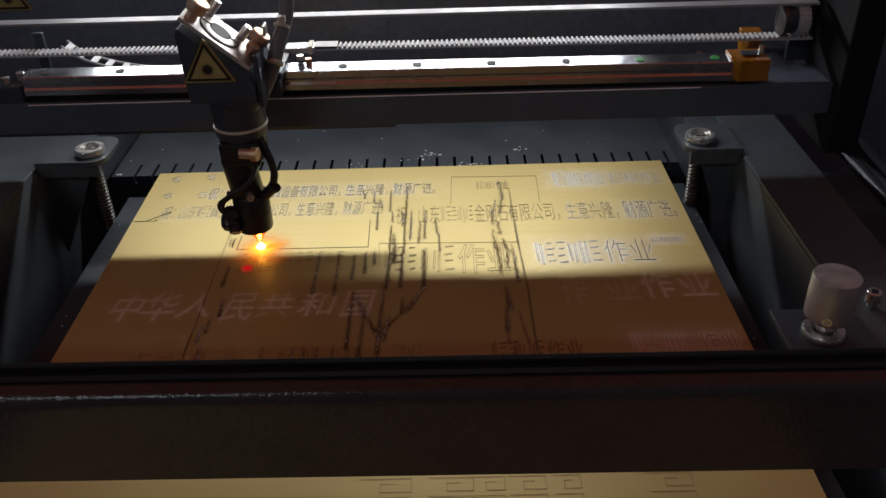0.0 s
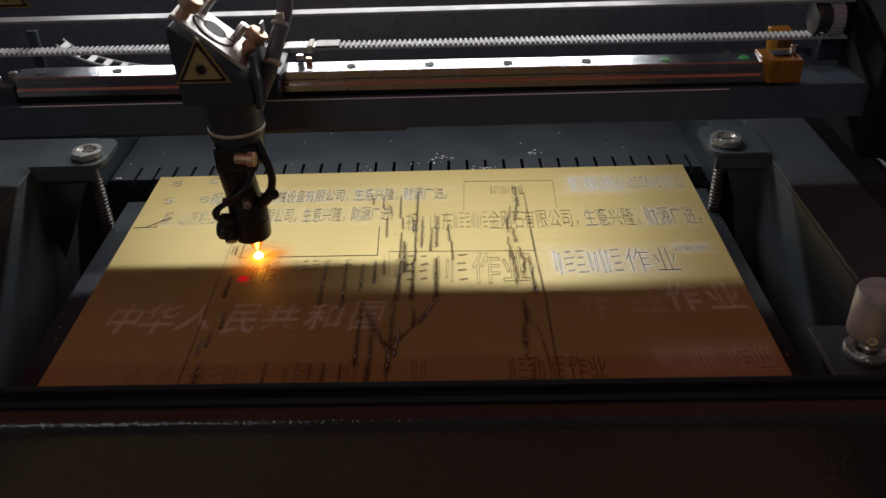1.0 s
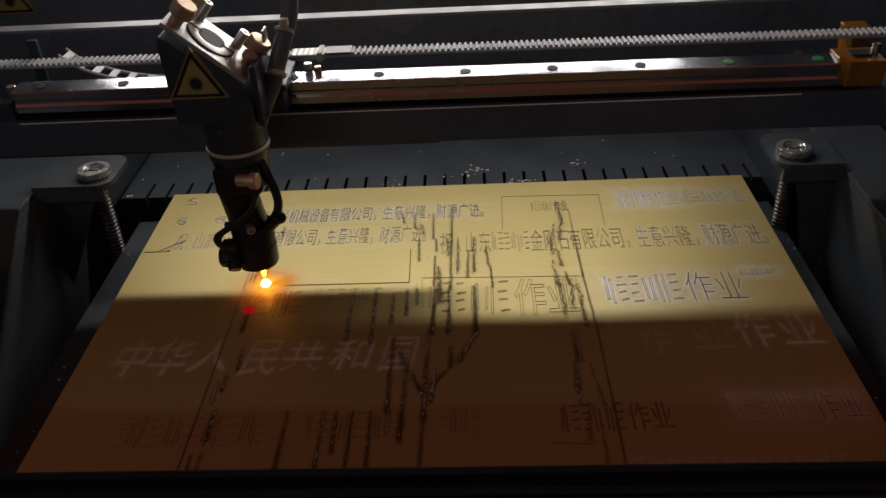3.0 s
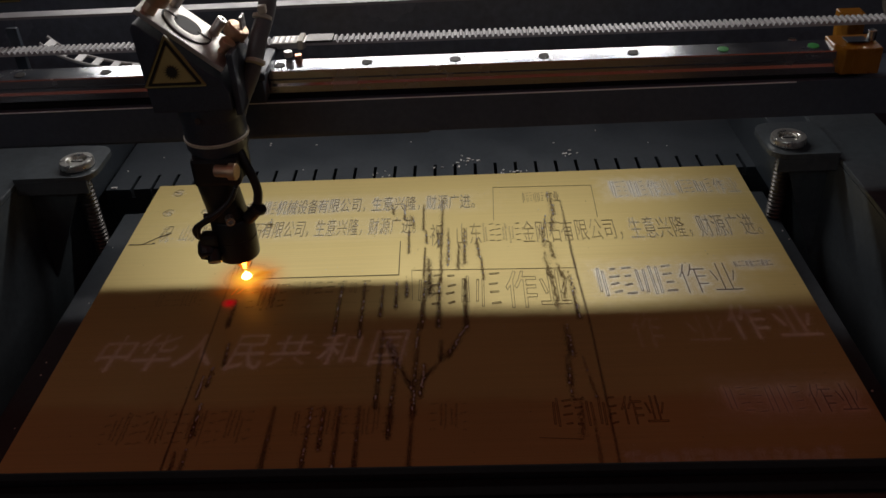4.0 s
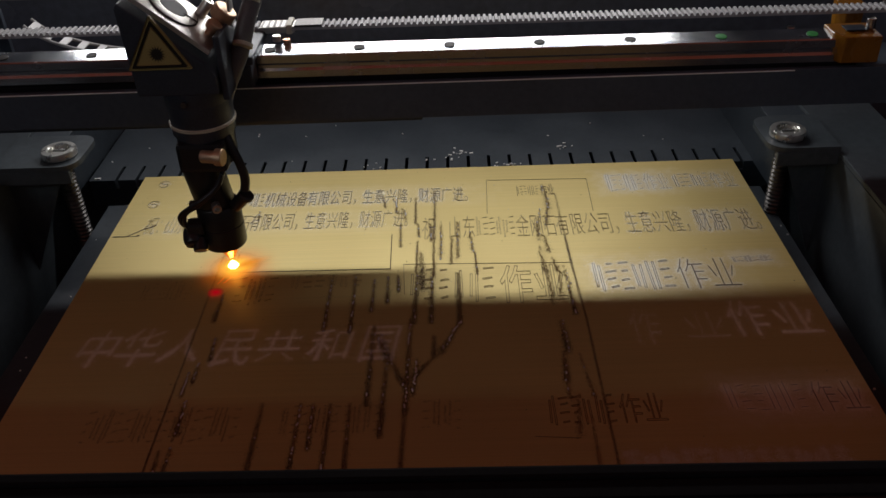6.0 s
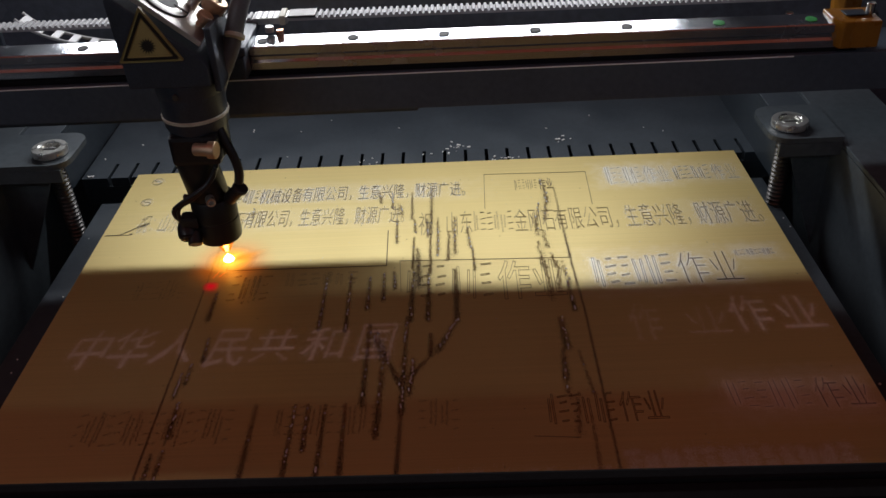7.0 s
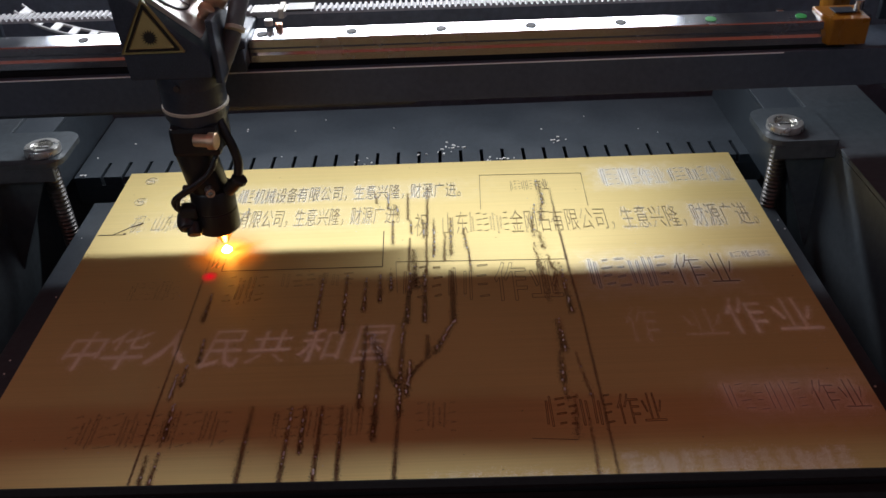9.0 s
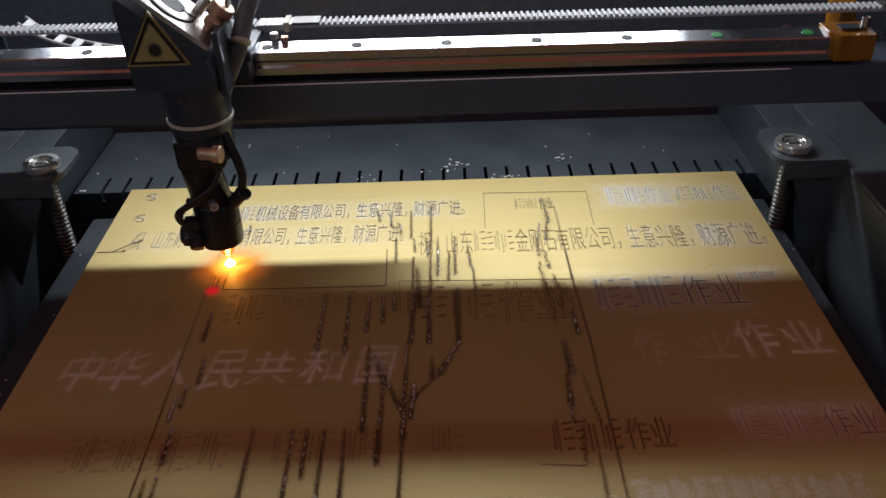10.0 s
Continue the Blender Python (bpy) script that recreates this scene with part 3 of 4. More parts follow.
def words_row(x0, x1, y0, y1, w, material, names, trade, thick):
    """A good-wish to a firm, whose own name is not lettered."""
    cell = (x1 - x0) / 25
    words = [("祝：", 0, 1.5), ("山东", 2.05, 3.95), (trade, 4.05 + names, 10), ("有限公司，", 10, 14.6), ("生意兴隆，", 15.2, 19.8), ("财源广进。", 20.4, 25)]
    for body, a, c in words:
        faded = a < 5 and x0 < -0.2
        lettering(body, x0 + cell * a, x0 + cell * c, y0, y1, material, w * (0.35 if faded else 1.0), -0.020)
        if thick:
            powdered(body, x0 + cell * a, x0 + cell * c, y0, y1, 0.0010, thick)
    bars(names, x0 + cell * 4, x0 + cell * (4 + names), y0, y1, w, material, 4, thick, True, 0.0010)


words_row(-0.187, 0.024, -0.0555, -0.0325, 0.00019, CUT_D, 2, "机械设备", 0.9)
words_row(-0.222, -0.022, -0.0905, -0.0650, 0.00019, CUT_L, 3, "金刚石", 0.35)
words_row(-0.011, 0.236, -0.1085, -0.0770, 0.00020, CUT_L, 3, "金刚石", 0.0)
powdered("生意兴隆，", 0.1392, 0.1846, -0.1085, -0.0770, 0.0011, 0.35)
powdered("财源广进。", 0.1906, 0.2360, -0.1085, -0.0770, 0.0013, 1.2)

# large characters in white powder, and the same words again and again
bars(3, 0.105, 0.160, -0.178, -0.141, 0.00034, CUT_D, 4, 3.0, True, 0.0014)
lettering("作业", 0.162, 0.202, -0.177, -0.141, CUT_D, 0.00034, -0.030)
powdered("作业", 0.162, 0.202, -0.177, -0.141, 0.0014, 1.3)
bars(3, -0.019, 0.040, -0.185, -0.142, 0.00030, CUT_D, 4)
lettering("作业", 0.043, 0.086, -0.186, -0.144, CUT_D, 0.00030, 0.004)
bars(5, 0.203, 0.230, -0.1480, -0.1395, 0.0002, CUT_L, 2, 1.6, False, 0.0012)
bars(3, 0.134, 0.163, -0.048, -0.019, 0.00018, CUT_L, 4, 2.6, False, 0.0011)
lettering("作业", 0.164, 0.184, -0.047, -0.020, CUT_L, 0.0, -0.026)
powdered("作业", 0.164, 0.184, -0.047, -0.020, 0.0011, 2.2)
bars(3, 0.187, 0.216, -0.046, -0.020, 0.00024, CUT_D, 4, 1.3, False, 0.0009)
lettering("作业", 0.217, 0.236, -0.046, -0.021, CUT_D, 0.0, -0.026)
powdered("作业", 0.217, 0.236, -0.046, -0.021, 0.0009, 1.1)
bars(3, 0.062, 0.080, -0.050, -0.033, 0.00020, CUT_D, 4, 0, False)
lettering("作业", 0.081, 0.092, -0.050, -0.033, CUT_D, 0.00018, -0.010)
bars(3, 0.162, 0.207, -0.291, -0.266, 0.00010, FAINT, 4, 4.0, False, 0.0018, CHALK)
powdered("作业", 0.209, 0.238, -0.291, -0.267, 0.0018, 3.4, CHALK)
lettering("作业", 0.209, 0.238, -0.291, -0.267, FAINT, 0.00010, -0.026)
bars(3, 0.062, 0.101, -0.297, -0.272, 0.00026, CUT_D, 4)
lettering("作业", 0.102, 0.127, -0.296, -0.273, CUT_D, 0.00026, -0.012)


def chalked(body, x0, x1, y0, y1, lean, thick=1.0):
    """A character rubbed white, dense along the strokes and thin at their rims."""
    powdered(body, x0, x1, y0, y1, 0.0007, thick * 1.5, CHALK, lean, -0.012, "chalky_character", "chalky character rubbed into the sheet")
    powdered(body, x0, x1, y0, y1, 0.0020, thick * 0.35, CHALK, lean, 0.0, "chalky_character")


for body, x0, x1, y0, y1 in (("中", -0.2205, -0.1990, -0.239, -0.203), ("华", -0.1965, -0.1715, -0.239, -0.202), ("人", -0.1690, -0.1440, -0.236, -0.204), ("民", -0.1350, -0.1125, -0.241, -0.206),
                            ("共", -0.1090, -0.0835, -0.238, -0.208), ("和", -0.0780, -0.0525, -0.238, -0.208), ("国", -0.0450, -0.0235, -0.240, -0.206)):
    chalked(body, x0, x1, y0, y1, 0.14)
chalked("作", 0.1825, 0.2060, -0.226, -0.190, -0.05)
chalked("业", 0.2110, 0.2365, -0.224, -0.193, -0.05)
chalked("作", 0.1205, 0.1395, -0.231, -0.195, 0.0, 0.22)
chalked("业", 0.1540, 0.1800, -0.226, -0.200, 0.0, 0.22)
for count, x0, x1, y0, y1, thick in ((8, -0.196, -0.108, -0.304, -0.274, 0.32), (5, -0.086, -0.029, -0.300, -0.274, 0.30), (2, -0.008, 0.016, -0.299, -0.273, 0.30), (3, -0.200, -0.165, -0.175, -0.150, 0.14)):
    bars(count, x0, x1, y0, y1, 0.0, FAINT, 4, thick, False, 0.0005, FAINT)
bars(6, 0.0975, 0.2145, -0.334, -0.316, 0.0, CUT_L, 4, 2.0, False, 0.0018)
bars(5, 0.0, 0.0930, -0.338, -0.326, 0.0, CUT_L, 4, 0.8, False, 0.0018)
for x, y in ((-0.2245, -0.0135), (-0.2245, -0.0460), (-0.1915, -0.0105), (-0.1925, -0.0460)):
    curl = [(x + 0.0032 * math.cos(radians(a)), y + 0.0024 + 0.0026 * math.sin(radians(a))) for a in range(20, 271, 25)]
    curl += [(x + 0.0032 * math.cos(radians(a)), y - 0.0026 + 0.0028 * math.sin(radians(a))) for a in range(90, -161, -25)]
    line(curl, 0.0004, CUT_D, "curl_mark")
    line([(x - 0.0045, y - 0.002), (x - 0.004, y + 0.003)], 0.0004, CUT_L, "curl_mark")
    seed = round((x + 1) * 1e4 - y * 1e4)
    flecks(np.random.default_rng(seed).normal(0, 1, (700, 2)) * (0.0024, 0.0028) + (x, y), GRAIN, POWDER, "powder_halo", seed, "white powder round the engraving")


def soft_strip(points, w, thick, material, name, label="", seed=1):
    """A stain along a line: grains that lie dense in its middle and thin out to both sides."""
    rng = np.random.default_rng(seed)
    out = []
    for (ax, ay), (cx, cy) in zip(points, points[1:]):
        d = np.array((cx - ax, cy - ay))
        length = np.hypot(*d)
        n = int(length * w * thick / GRAIN ** 2)
        side = np.array((-d[1], d[0])) / length
        t = rng.random((n, 1))
        out.append(np.array((ax, ay)) + t * d + side * rng.normal(0, 1, (n, 1)) * w * 0.36 + d / length * rng.normal(0, 1, (n, 1)) * w * 0.5)
    return flecks(np.concatenate(out), GRAIN, material, name, seed, label, (LIFT, LIFT + 0.00008))


# outlines cut or being cut
line([(-0.033, -0.100), (-0.032, -0.144), (-0.142, -0.143), (-0.1415, -0.121)], 0.0006)
bars(3, -0.1500, -0.1450, -0.141, -0.124, 0.00018, CUT_D, 3, 0, False)
bars(2, -0.1360, -0.1080, -0.182, -0.148, 0.00018, LIT_GROOVE, 4)
bars(3, -0.1000, -0.0500, -0.165, -0.148, 0.00011, CUT_L, 3)
line([(0.038, -0.075), (0.0395, -0.0235), (0.1195, -0.0255), (0.118, -0.075)], 0.00035, CUT_D)
line([(-0.023, -0.139), (0.094, -0.1425)], 0.00035, CUT_D)
line([(-0.023, -0.139), (-0.021, -0.174)], 0.0003, CUT_L)
line([(0.054, -0.304), (0.078, -0.306)], 0.0003, CUT_L)
soft_strip([(0.092, -0.046), (0.093, -0.143), (0.095, -0.204), (0.095, -0.34)], 0.0015, 1.5, CUT_D, "scorch_line", "long brown scorched line", 3)
soft_strip([(-0.1525, -0.098), (-0.1525, -0.34)], 0.0012, 1.4, CUT_D, "scorch_line", "long brown scorched line", 4)
line([(-0.242, -0.092), (-0.232, -0.0925), (-0.222, -0.083), (-0.2135, -0.0775)], 0.0008, CUT_D, "chipped_scratch")
line([(-0.2215, -0.0822), (-0.2175, -0.0806), (-0.2135, -0.0775)], 0.0011, CUT, "chipped_scratch")
line([(-0.243, -0.0925), (-0.224, -0.0925)], 0.0005, CUT_D, "chipped_scratch")
line([(-0.2245, -0.0915), (-0.2225, -0.0915)], 0.0016, CUT, "chipped_scratch")
for x, wdt in ((-0.020, 0.030), (0.020, 0.026), (0.046, 0.018), (0.066, 0.022), (0.092, 0.016), (0.146, 0.026)):
    y = -0.398
    line([(x, y), (x + wdt, y), (x + wdt, y - 0.010), (x + wdt * 0.4, y - 0.010), (x + wdt * 0.4, y - 0.004), (x + wdt * 0.7, y - 0.004)], 0.0002, CUT_L, "meander_line")
    line([(x, y - 0.014), (x + wdt, y - 0.014), (x + wdt, y - 0.022), (x, y - 0.022), (x, y - 0.030)], 0.0002, CUT_L, "meander_line")


def dust():
    """Specks of plastic dust and tiny pits on the sheet."""
    rnd = random.Random(41)
    white, dark = bmesh.new(), bmesh.new()
    for i in range(420):
        x, y, k = rnd.uniform(-0.243, 0.243), rnd.uniform(-0.40, -0.002), rnd.choice((0.00012, 0.00016, 0.0002, 0.0003))
        a = rnd.uniform(0, 3.14)
        flat_bar(white if rnd.random() < 0.6 else dark, x, y, x + 2 * k * math.cos(a), y + 2 * k * math.sin(a), k * 1.3)
    tagged(part("dust_speck", white, BEAD, sheet), kind="stuff")
    tagged(part("burnt_speck", dark, CUT, sheet), kind="stuff")


dust()


def blister(verts, faces, x, y, r, high):
    """One burst bubble: a ring-shaped ridge."""
    k, n = len(verts), 9
    for rr, z in ((r * 1.10, 0.00021), (r * 0.95, 0.00021 + high), (r * 0.74, 0.00021)):
        verts += [(x + rr * math.cos(2 * math.pi * j / n), y + rr * math.sin(2 * math.pi * j / n), z) for j in range(n)]
    for ring in (0, 1):
        faces += [(k + ring * n + j, k + ring * n + (j + 1) % n, k + (ring + 1) * n + (j + 1) % n, k + (ring + 1) * n + j) for j in range(n)]


def drop(verts, faces, x, y, rx, ry, high):
    """One closed drop of melted plastic, coloured white as a glint."""
    k, n = len(verts), 7
    for f, z in ((1.0, 0.0001), (0.8, high * 0.7), (0.35, high)):
        verts += [(x + rx * f * math.cos(2 * math.pi * j / n), y + ry * f * math.sin(2 * math.pi * j / n), z) for j in range(n)]
    for ring in (0, 1):
        faces += [(k + ring * n + j, k + ring * n + (j + 1) % n, k + (ring + 1) * n + (j + 1) % n, k + (ring + 1) * n + j) for j in range(n)]
    faces.append(tuple(k + 2 * n + j for j in range(n)))


def streak(x0, y0, x1, y1, soot=1.0, wide=0.0, bubbles=1.0, drops=0.12):
    """A scorch streak: a soft sooty stain with a chain of burst bubbles and a few drops painted white as glints."""
    seed = round((x0 + 1) * 1e4) * 7 + round(y0 * -1e4)
    rnd = random.Random(seed)
    # the soot's tone and amount also carry the light or shade lying there
    st = soft_strip([(x0, y0), (x1, y1)], 0.0026 + wide * 0.9, 1.3 if soot > 0.6 else 0.5, BURN if soot > 0.6 else BURN_L, "scorch_streak", "dark sooty streak", seed)
    a, c = Vector((x0, y0)), Vector((x1, y1))
    d, length = (c - a).normalized(), (c - a).length
    side = Vector((-d.y, d.x))
    ring, bead = ([], []), ([], [])
    t = 0.0
    while t <= length:
        r = rnd.uniform(0.00062, 0.00088)
        q = a + d * t + side * rnd.uniform(-1, 1) * (0.0003 + wide * 0.6)
        if rnd.random() < bubbles:
            blister(*ring, q.x, q.y, r, rnd.uniform(0.00005, 0.00012))
        if rnd.random() < drops:
            drop(*bead, q.x, q.y, rnd.uniform(0.0005, 0.00075), rnd.choice((0.0006, 0.0007, 0.0008, 0.0016)), 0.0005)
        t += 2.05 * r
    for (verts, faces), mat, nm in ((ring, RINGS, "burst_bubble"), (bead, BEAD, "white_speck")):
        if verts:
            bm, me = bmesh.new(), bpy.data.meshes.new(nm)
            me.from_pydata(verts, [], faces)
            bm.from_mesh(me)
            bpy.data.meshes.remove(me)
            tagged(part(nm, bm, mat, st, "", True), kind="stuff")


# in the rear half: chains of open bubbles with little soot, coloured lighter for the lamplight
for x0, y0, x1, y1, wide, drops in ((-0.042, -0.046, -0.040, -0.062, 0, 0.1), (-0.032, -0.048, -0.031, -0.070, 0, 0.5), (-0.026, -0.064, -0.024, -0.080, 0.0016, 0.4), (-0.027, -0.086, -0.026, -0.117, 0, 0.12),
                                    (-0.017, -0.048, -0.016, -0.087, 0, 0.06), (-0.014, -0.087, -0.013, -0.105, 0, 0.3), (-0.014, -0.111, -0.014, -0.149, 0, 0.05),
                                    (-0.002, -0.042, -0.002, -0.100, 0.0006, 0.14), (-0.005, -0.087, -0.004, -0.111, 0, 0.2), (-0.002, -0.100, -0.002, -0.155, 0.0004, 0.03),
                                    (0.003, -0.090, 0.003, -0.134, 0.0006, 0.25), (0.015, -0.086, 0.015, -0.134, 0.0008, 0.14), (0.011, -0.107, 0.010, -0.140, 0.0006, 0.05),
                                    (0.024, -0.100, 0.026, -0.126, 0.0004, 0.2), (0.027, -0.127, 0.028, -0.153, 0, 0.1),
                                    (0.084, -0.036, 0.085, -0.070, 0.0018, 0.05), (0.085, -0.060, 0.081, -0.093, 0.0014, 0.2), (0.079, -0.071, 0.074, -0.093, 0.001, 0.35), (0.074, -0.093, 0.074, -0.113, 0.0012, 0.05),
                                    (0.078, -0.108, 0.079, -0.129, 0.0012, 0), (0.073, -0.122, 0.075, -0.157, 0.0018, 0), (0.081, -0.137, 0.082, -0.153, 0.0006, 0), (0.087, -0.147, 0.089, -0.172, 0.0014, 0.25),
                                    (0.084, -0.146, 0.082, -0.182, 0.001, 0), (0.076, -0.145, 0.076, -0.188, 0.0014, 0), (-0.137, -0.062, -0.136, -0.075, 0, 0.3)):
    streak(x0, y0, x1, y1, 0.4, wide, 1.0 if x0 < 0.07 else 0.85, drops)
streak(-0.011, -0.125, -0.009, -0.170, 1.0, 0.0014, 1.0, 0.02)
# in the front half: sooty streaks with few bubbles, coloured darker for the gantry's shade
for x0, y0, x1, y1, wide, drops in ((-0.071, -0.150, -0.071, -0.210, 0, 0.22), (-0.055, -0.153, -0.054, -0.213, 0, 0.16), (-0.042, -0.157, -0.042, -0.192, 0, 0.2), (-0.033, -0.152, -0.032, -0.183, 0, 0.3),
                                    (-0.026, -0.152, -0.025, -0.171, 0, 0.35), (-0.013, -0.150, -0.014, -0.205, 0.0006, 0.08), (-0.003, -0.150, -0.003, -0.205, 0.0006, 0.10), (0.015, -0.150, 0.015, -0.206, 0.0008, 0.05),
                                    (-0.039, -0.206, -0.039, -0.278, 0.0004, 0.10), (-0.036, -0.214, -0.028, -0.240, 0.003, 0.45), (-0.029, -0.236, -0.030, -0.301, 0.0006, 0.12),
                                    (-0.016, -0.200, -0.017, -0.285, 0.0006, 0.14), (-0.017, -0.280, -0.018, -0.340, 0, 0.03), (0.016, -0.203, 0.003, -0.234, 0.0012, 0.35), (-0.001, -0.218, -0.001, -0.238, 0.0004, 0.02),
                                    (-0.003, -0.240, -0.013, -0.255, 0.0008, 0.2), (-0.011, -0.240, -0.013, -0.269, 0.0006, 0.35), (-0.027, -0.240, -0.018, -0.262, 0.0008, 0.2),
                                    (-0.098, -0.274, -0.098, -0.332, 0.0002, 0.02), (-0.076, -0.275, -0.076, -0.330, 0, 0.12), (-0.069, -0.275, -0.068, -0.309, 0, 0.2), (-0.059, -0.276, -0.059, -0.330, 0, 0.1), (-0.048, -0.276, -0.047, -0.330, 0, 0.05),
                                    (-0.143, -0.168, -0.143, -0.197, 0.0004, 0.25), (-0.138, -0.214, -0.137, -0.236, 0, 0.3), (-0.143, -0.238, -0.143, -0.256, 0, 0.4), (-0.147, -0.246, -0.147, -0.266, 0, 0.5), (-0.143, -0.270, -0.142, -0.297, 0.0006, 0.3),
                                    (-0.142, -0.306, -0.142, -0.330, 0, 0.05), (-0.148, -0.307, -0.147, -0.328, 0, 0.05), (0.088, -0.170, 0.089, -0.200, 0.0004, 0.25), (0.079, -0.206, 0.080, -0.236, 0.0016, 0.35), (0.077, -0.236, 0.076, -0.262, 0.001, 0.1)):
    streak(x0, y0, x1, y1, 1.0, wide, 0.75, drops * 1.5)
for x0, y0, x1, y1, wide, drops in ((0.076, -0.256, 0.076, -0.276, 0.001, 0.15), (0.086, -0.238, 0.090, -0.275, 0, 0.12), (0.086, -0.292, 0.085, -0.336, 0, 0), (0.081, -0.273, 0.078, -0.304, 0.001, 0)):
    streak(x0, y0, x1, y1, 0.3, wide, 0.8, drops)


def chips():
    """White plastic chips strewn on the shelf and the bed rail."""
    rnd = random.Random(5)
    bm = bmesh.new()
    for cx, cy, n, sx, sy in ((0.019, 0.030, 9, 0.012, 0.006), (0.105, 0.036, 7, 0.012, 0.004), (-0.056, 0.010, 5, 0.006, 0.004), (0.057, 0.006, 9, 0.010, 0.003), (0.0, 0.018, 4, 0.01, 0.004), (0.0, 0.05, 12, 0.24, 0.03), (-0.285, 0.03, 4, 0.004, 0.05)):
        for _ in range(n):
            x, y = rnd.gauss(cx, sx * 0.6), max(0.003, min(0.11, rnd.gauss(cy, sy * 0.6)))
            k = rnd.uniform(0.0004, 0.0010) if n < 12 else rnd.uniform(0.0003, 0.0006)
            box(-k * 1.6, k * 1.6, -k * 0.8, k * 0.8, 0, k, m=pose(max(-0.29, min(0.27, x)), y, -0.0021, 0, 0, rnd.uniform(0, 180)), bm=bm)
    for _ in range(9):
        k = rnd.uniform(0.0003, 0.0007)
        box(-k, k, -k, k, 0, k, m=pose(rnd.choice((-0.262, 0.255)) + rnd.uniform(-0.005, 0.005), rnd.uniform(-0.30, -0.05), -0.0134, 0, 0, rnd.uniform(0, 90)), bm=bm)
    return tagged(part("plastic_chips", bm, CHIP), "tiny white plastic chips strewn on the shelf", "chips", kind="stuff")


chips()


# ---------- warning sign ----------
def sign_parts(parent, cx, cz, y, side):
    """A triangular laser warning sign that faces -y."""
    def tri(k, z0, z1):
        r = side * k / math.sqrt(3)
        return prism([(cx + r * math.cos(radians(a)), cz + r * math.sin(radians(a))) for a in (90, 210, 330)], z1, z0, side * 0.035 * k, 3)
    part("sign_plate", tri(1.0, y, y - 0.0006), SIGN_Y, parent, "yellow triangular warning sign")
    part("sign_border", tri(0.86, y - 0.0007, y - 0.0010), SIGN_K, parent, "black border of the sign")
    part("sign_field", tri(0.70, y - 0.0011, y - 0.0014), SIGN_Y, parent, "yellow field of the sign")
    bm = bmesh.new()
    c0 = bm.verts.new((cx, y - 0.0017, cz - side * 0.03))
    ring = []
    for i in range(32):
        r = side * (0.135 if i % 2 == 0 else 0.075)
        ring.append(bm.verts.new((cx + r * math.cos(2 * math.pi * i / 32), y - 0.0017, cz - side * 0.03 + r * math.sin(2 * math.pi * i / 32))))
    for i in range(32):
        bm.faces.new((c0, ring[i], ring[(i + 1) % 32]))
    part("sign_star", bm, SIGN_K, parent, "black starburst symbol")


wall_sign = thing("warning_sign", "yellow triangular warning sign on the rear panel", "sign", (-0.445, 0.2045, 0.118))
sign_parts(wall_sign, 0, 0, -0.0002, 0.05)


# ---------- the gantry ----------
gantry = thing("gantry", "black gantry beam with a steel rail and a toothed belt", "gantry")
RY = 0.054
part("beam", box(-0.37, 0.37, 0.0420, 0.0466, 0.0908, 0.1168, 0.0006), BEAMC, gantry)
part("beam_top", box(-0.37, 0.37, 0.0468, 0.0900, 0.1100, 0.1150, 0.0005), BEAMC, gantry)
# hidden stepped plate added to shape the gantry's shadow edge on the sheet
part("shadow_blocker", prism([(-0.37, 0.1098), (-0.37, BLOCKER_L), (BLOCKER_STEP, BLOCKER_L), (BLOCKER_STEP + 0.006, BLOCKER_R), (0.37, BLOCKER_R), (0.37, 0.1098)], 0.075, 0.0785), BEAMC, gantry)
# white strip that paints the reflected line on the beam
part("highlight_strip", box(-0.30, 0.24, 0.0412, 0.0418, 0.1158, 0.1167, 0.0002), EDGE_SHINE, gantry, "thin white strip painted as the beam's bright reflection line")
part("rail_riser", box(-0.302, 0.282, 0.0472, 0.0610, 0.1152, 0.1204, 0.0004), MATTE, gantry)
b = prism([(-0.0075, 0.0), (-0.0075, 0.0045), (-0.0060, 0.0062), (-0.0060, 0.0082), (-0.0075, 0.0100), (-0.0075, 0.0148), (-0.0068, 0.0155), (0.0086, 0.0171), (0.0093, 0.0164), (0.0093, 0.0100), (0.0060, 0.0082), (0.0060, 0.0062), (0.0075, 0.0045), (0.0075, 0.0)], -0.292, 0.292)
b.transform(pose(-0.010, RY, 0.1208, 0, 0, 90) @ pose(0, 0, 0, 0.26, 0, 0))
rail = part("rail", b, RAILM, gantry, "polished steel linear rail")
for k in range(-5, 5):
    x = 0.0135 + 0.0596 * k
    if -0.295 < x < 0.275:
        part("rail_plug" if k >= 3 else "rail_bore", lathe([(0.0037, 0), (0.0037, 0.0004), (0.0026, 0.0005)], (x, RY + 0.0006, 0.1370 - 0.0045 * x), (x, RY - 0.0994, 1.137), 20), GREEN if k >= 3 else HOLE, rail, "green plug in the rail" if k >= 3 else "", True)


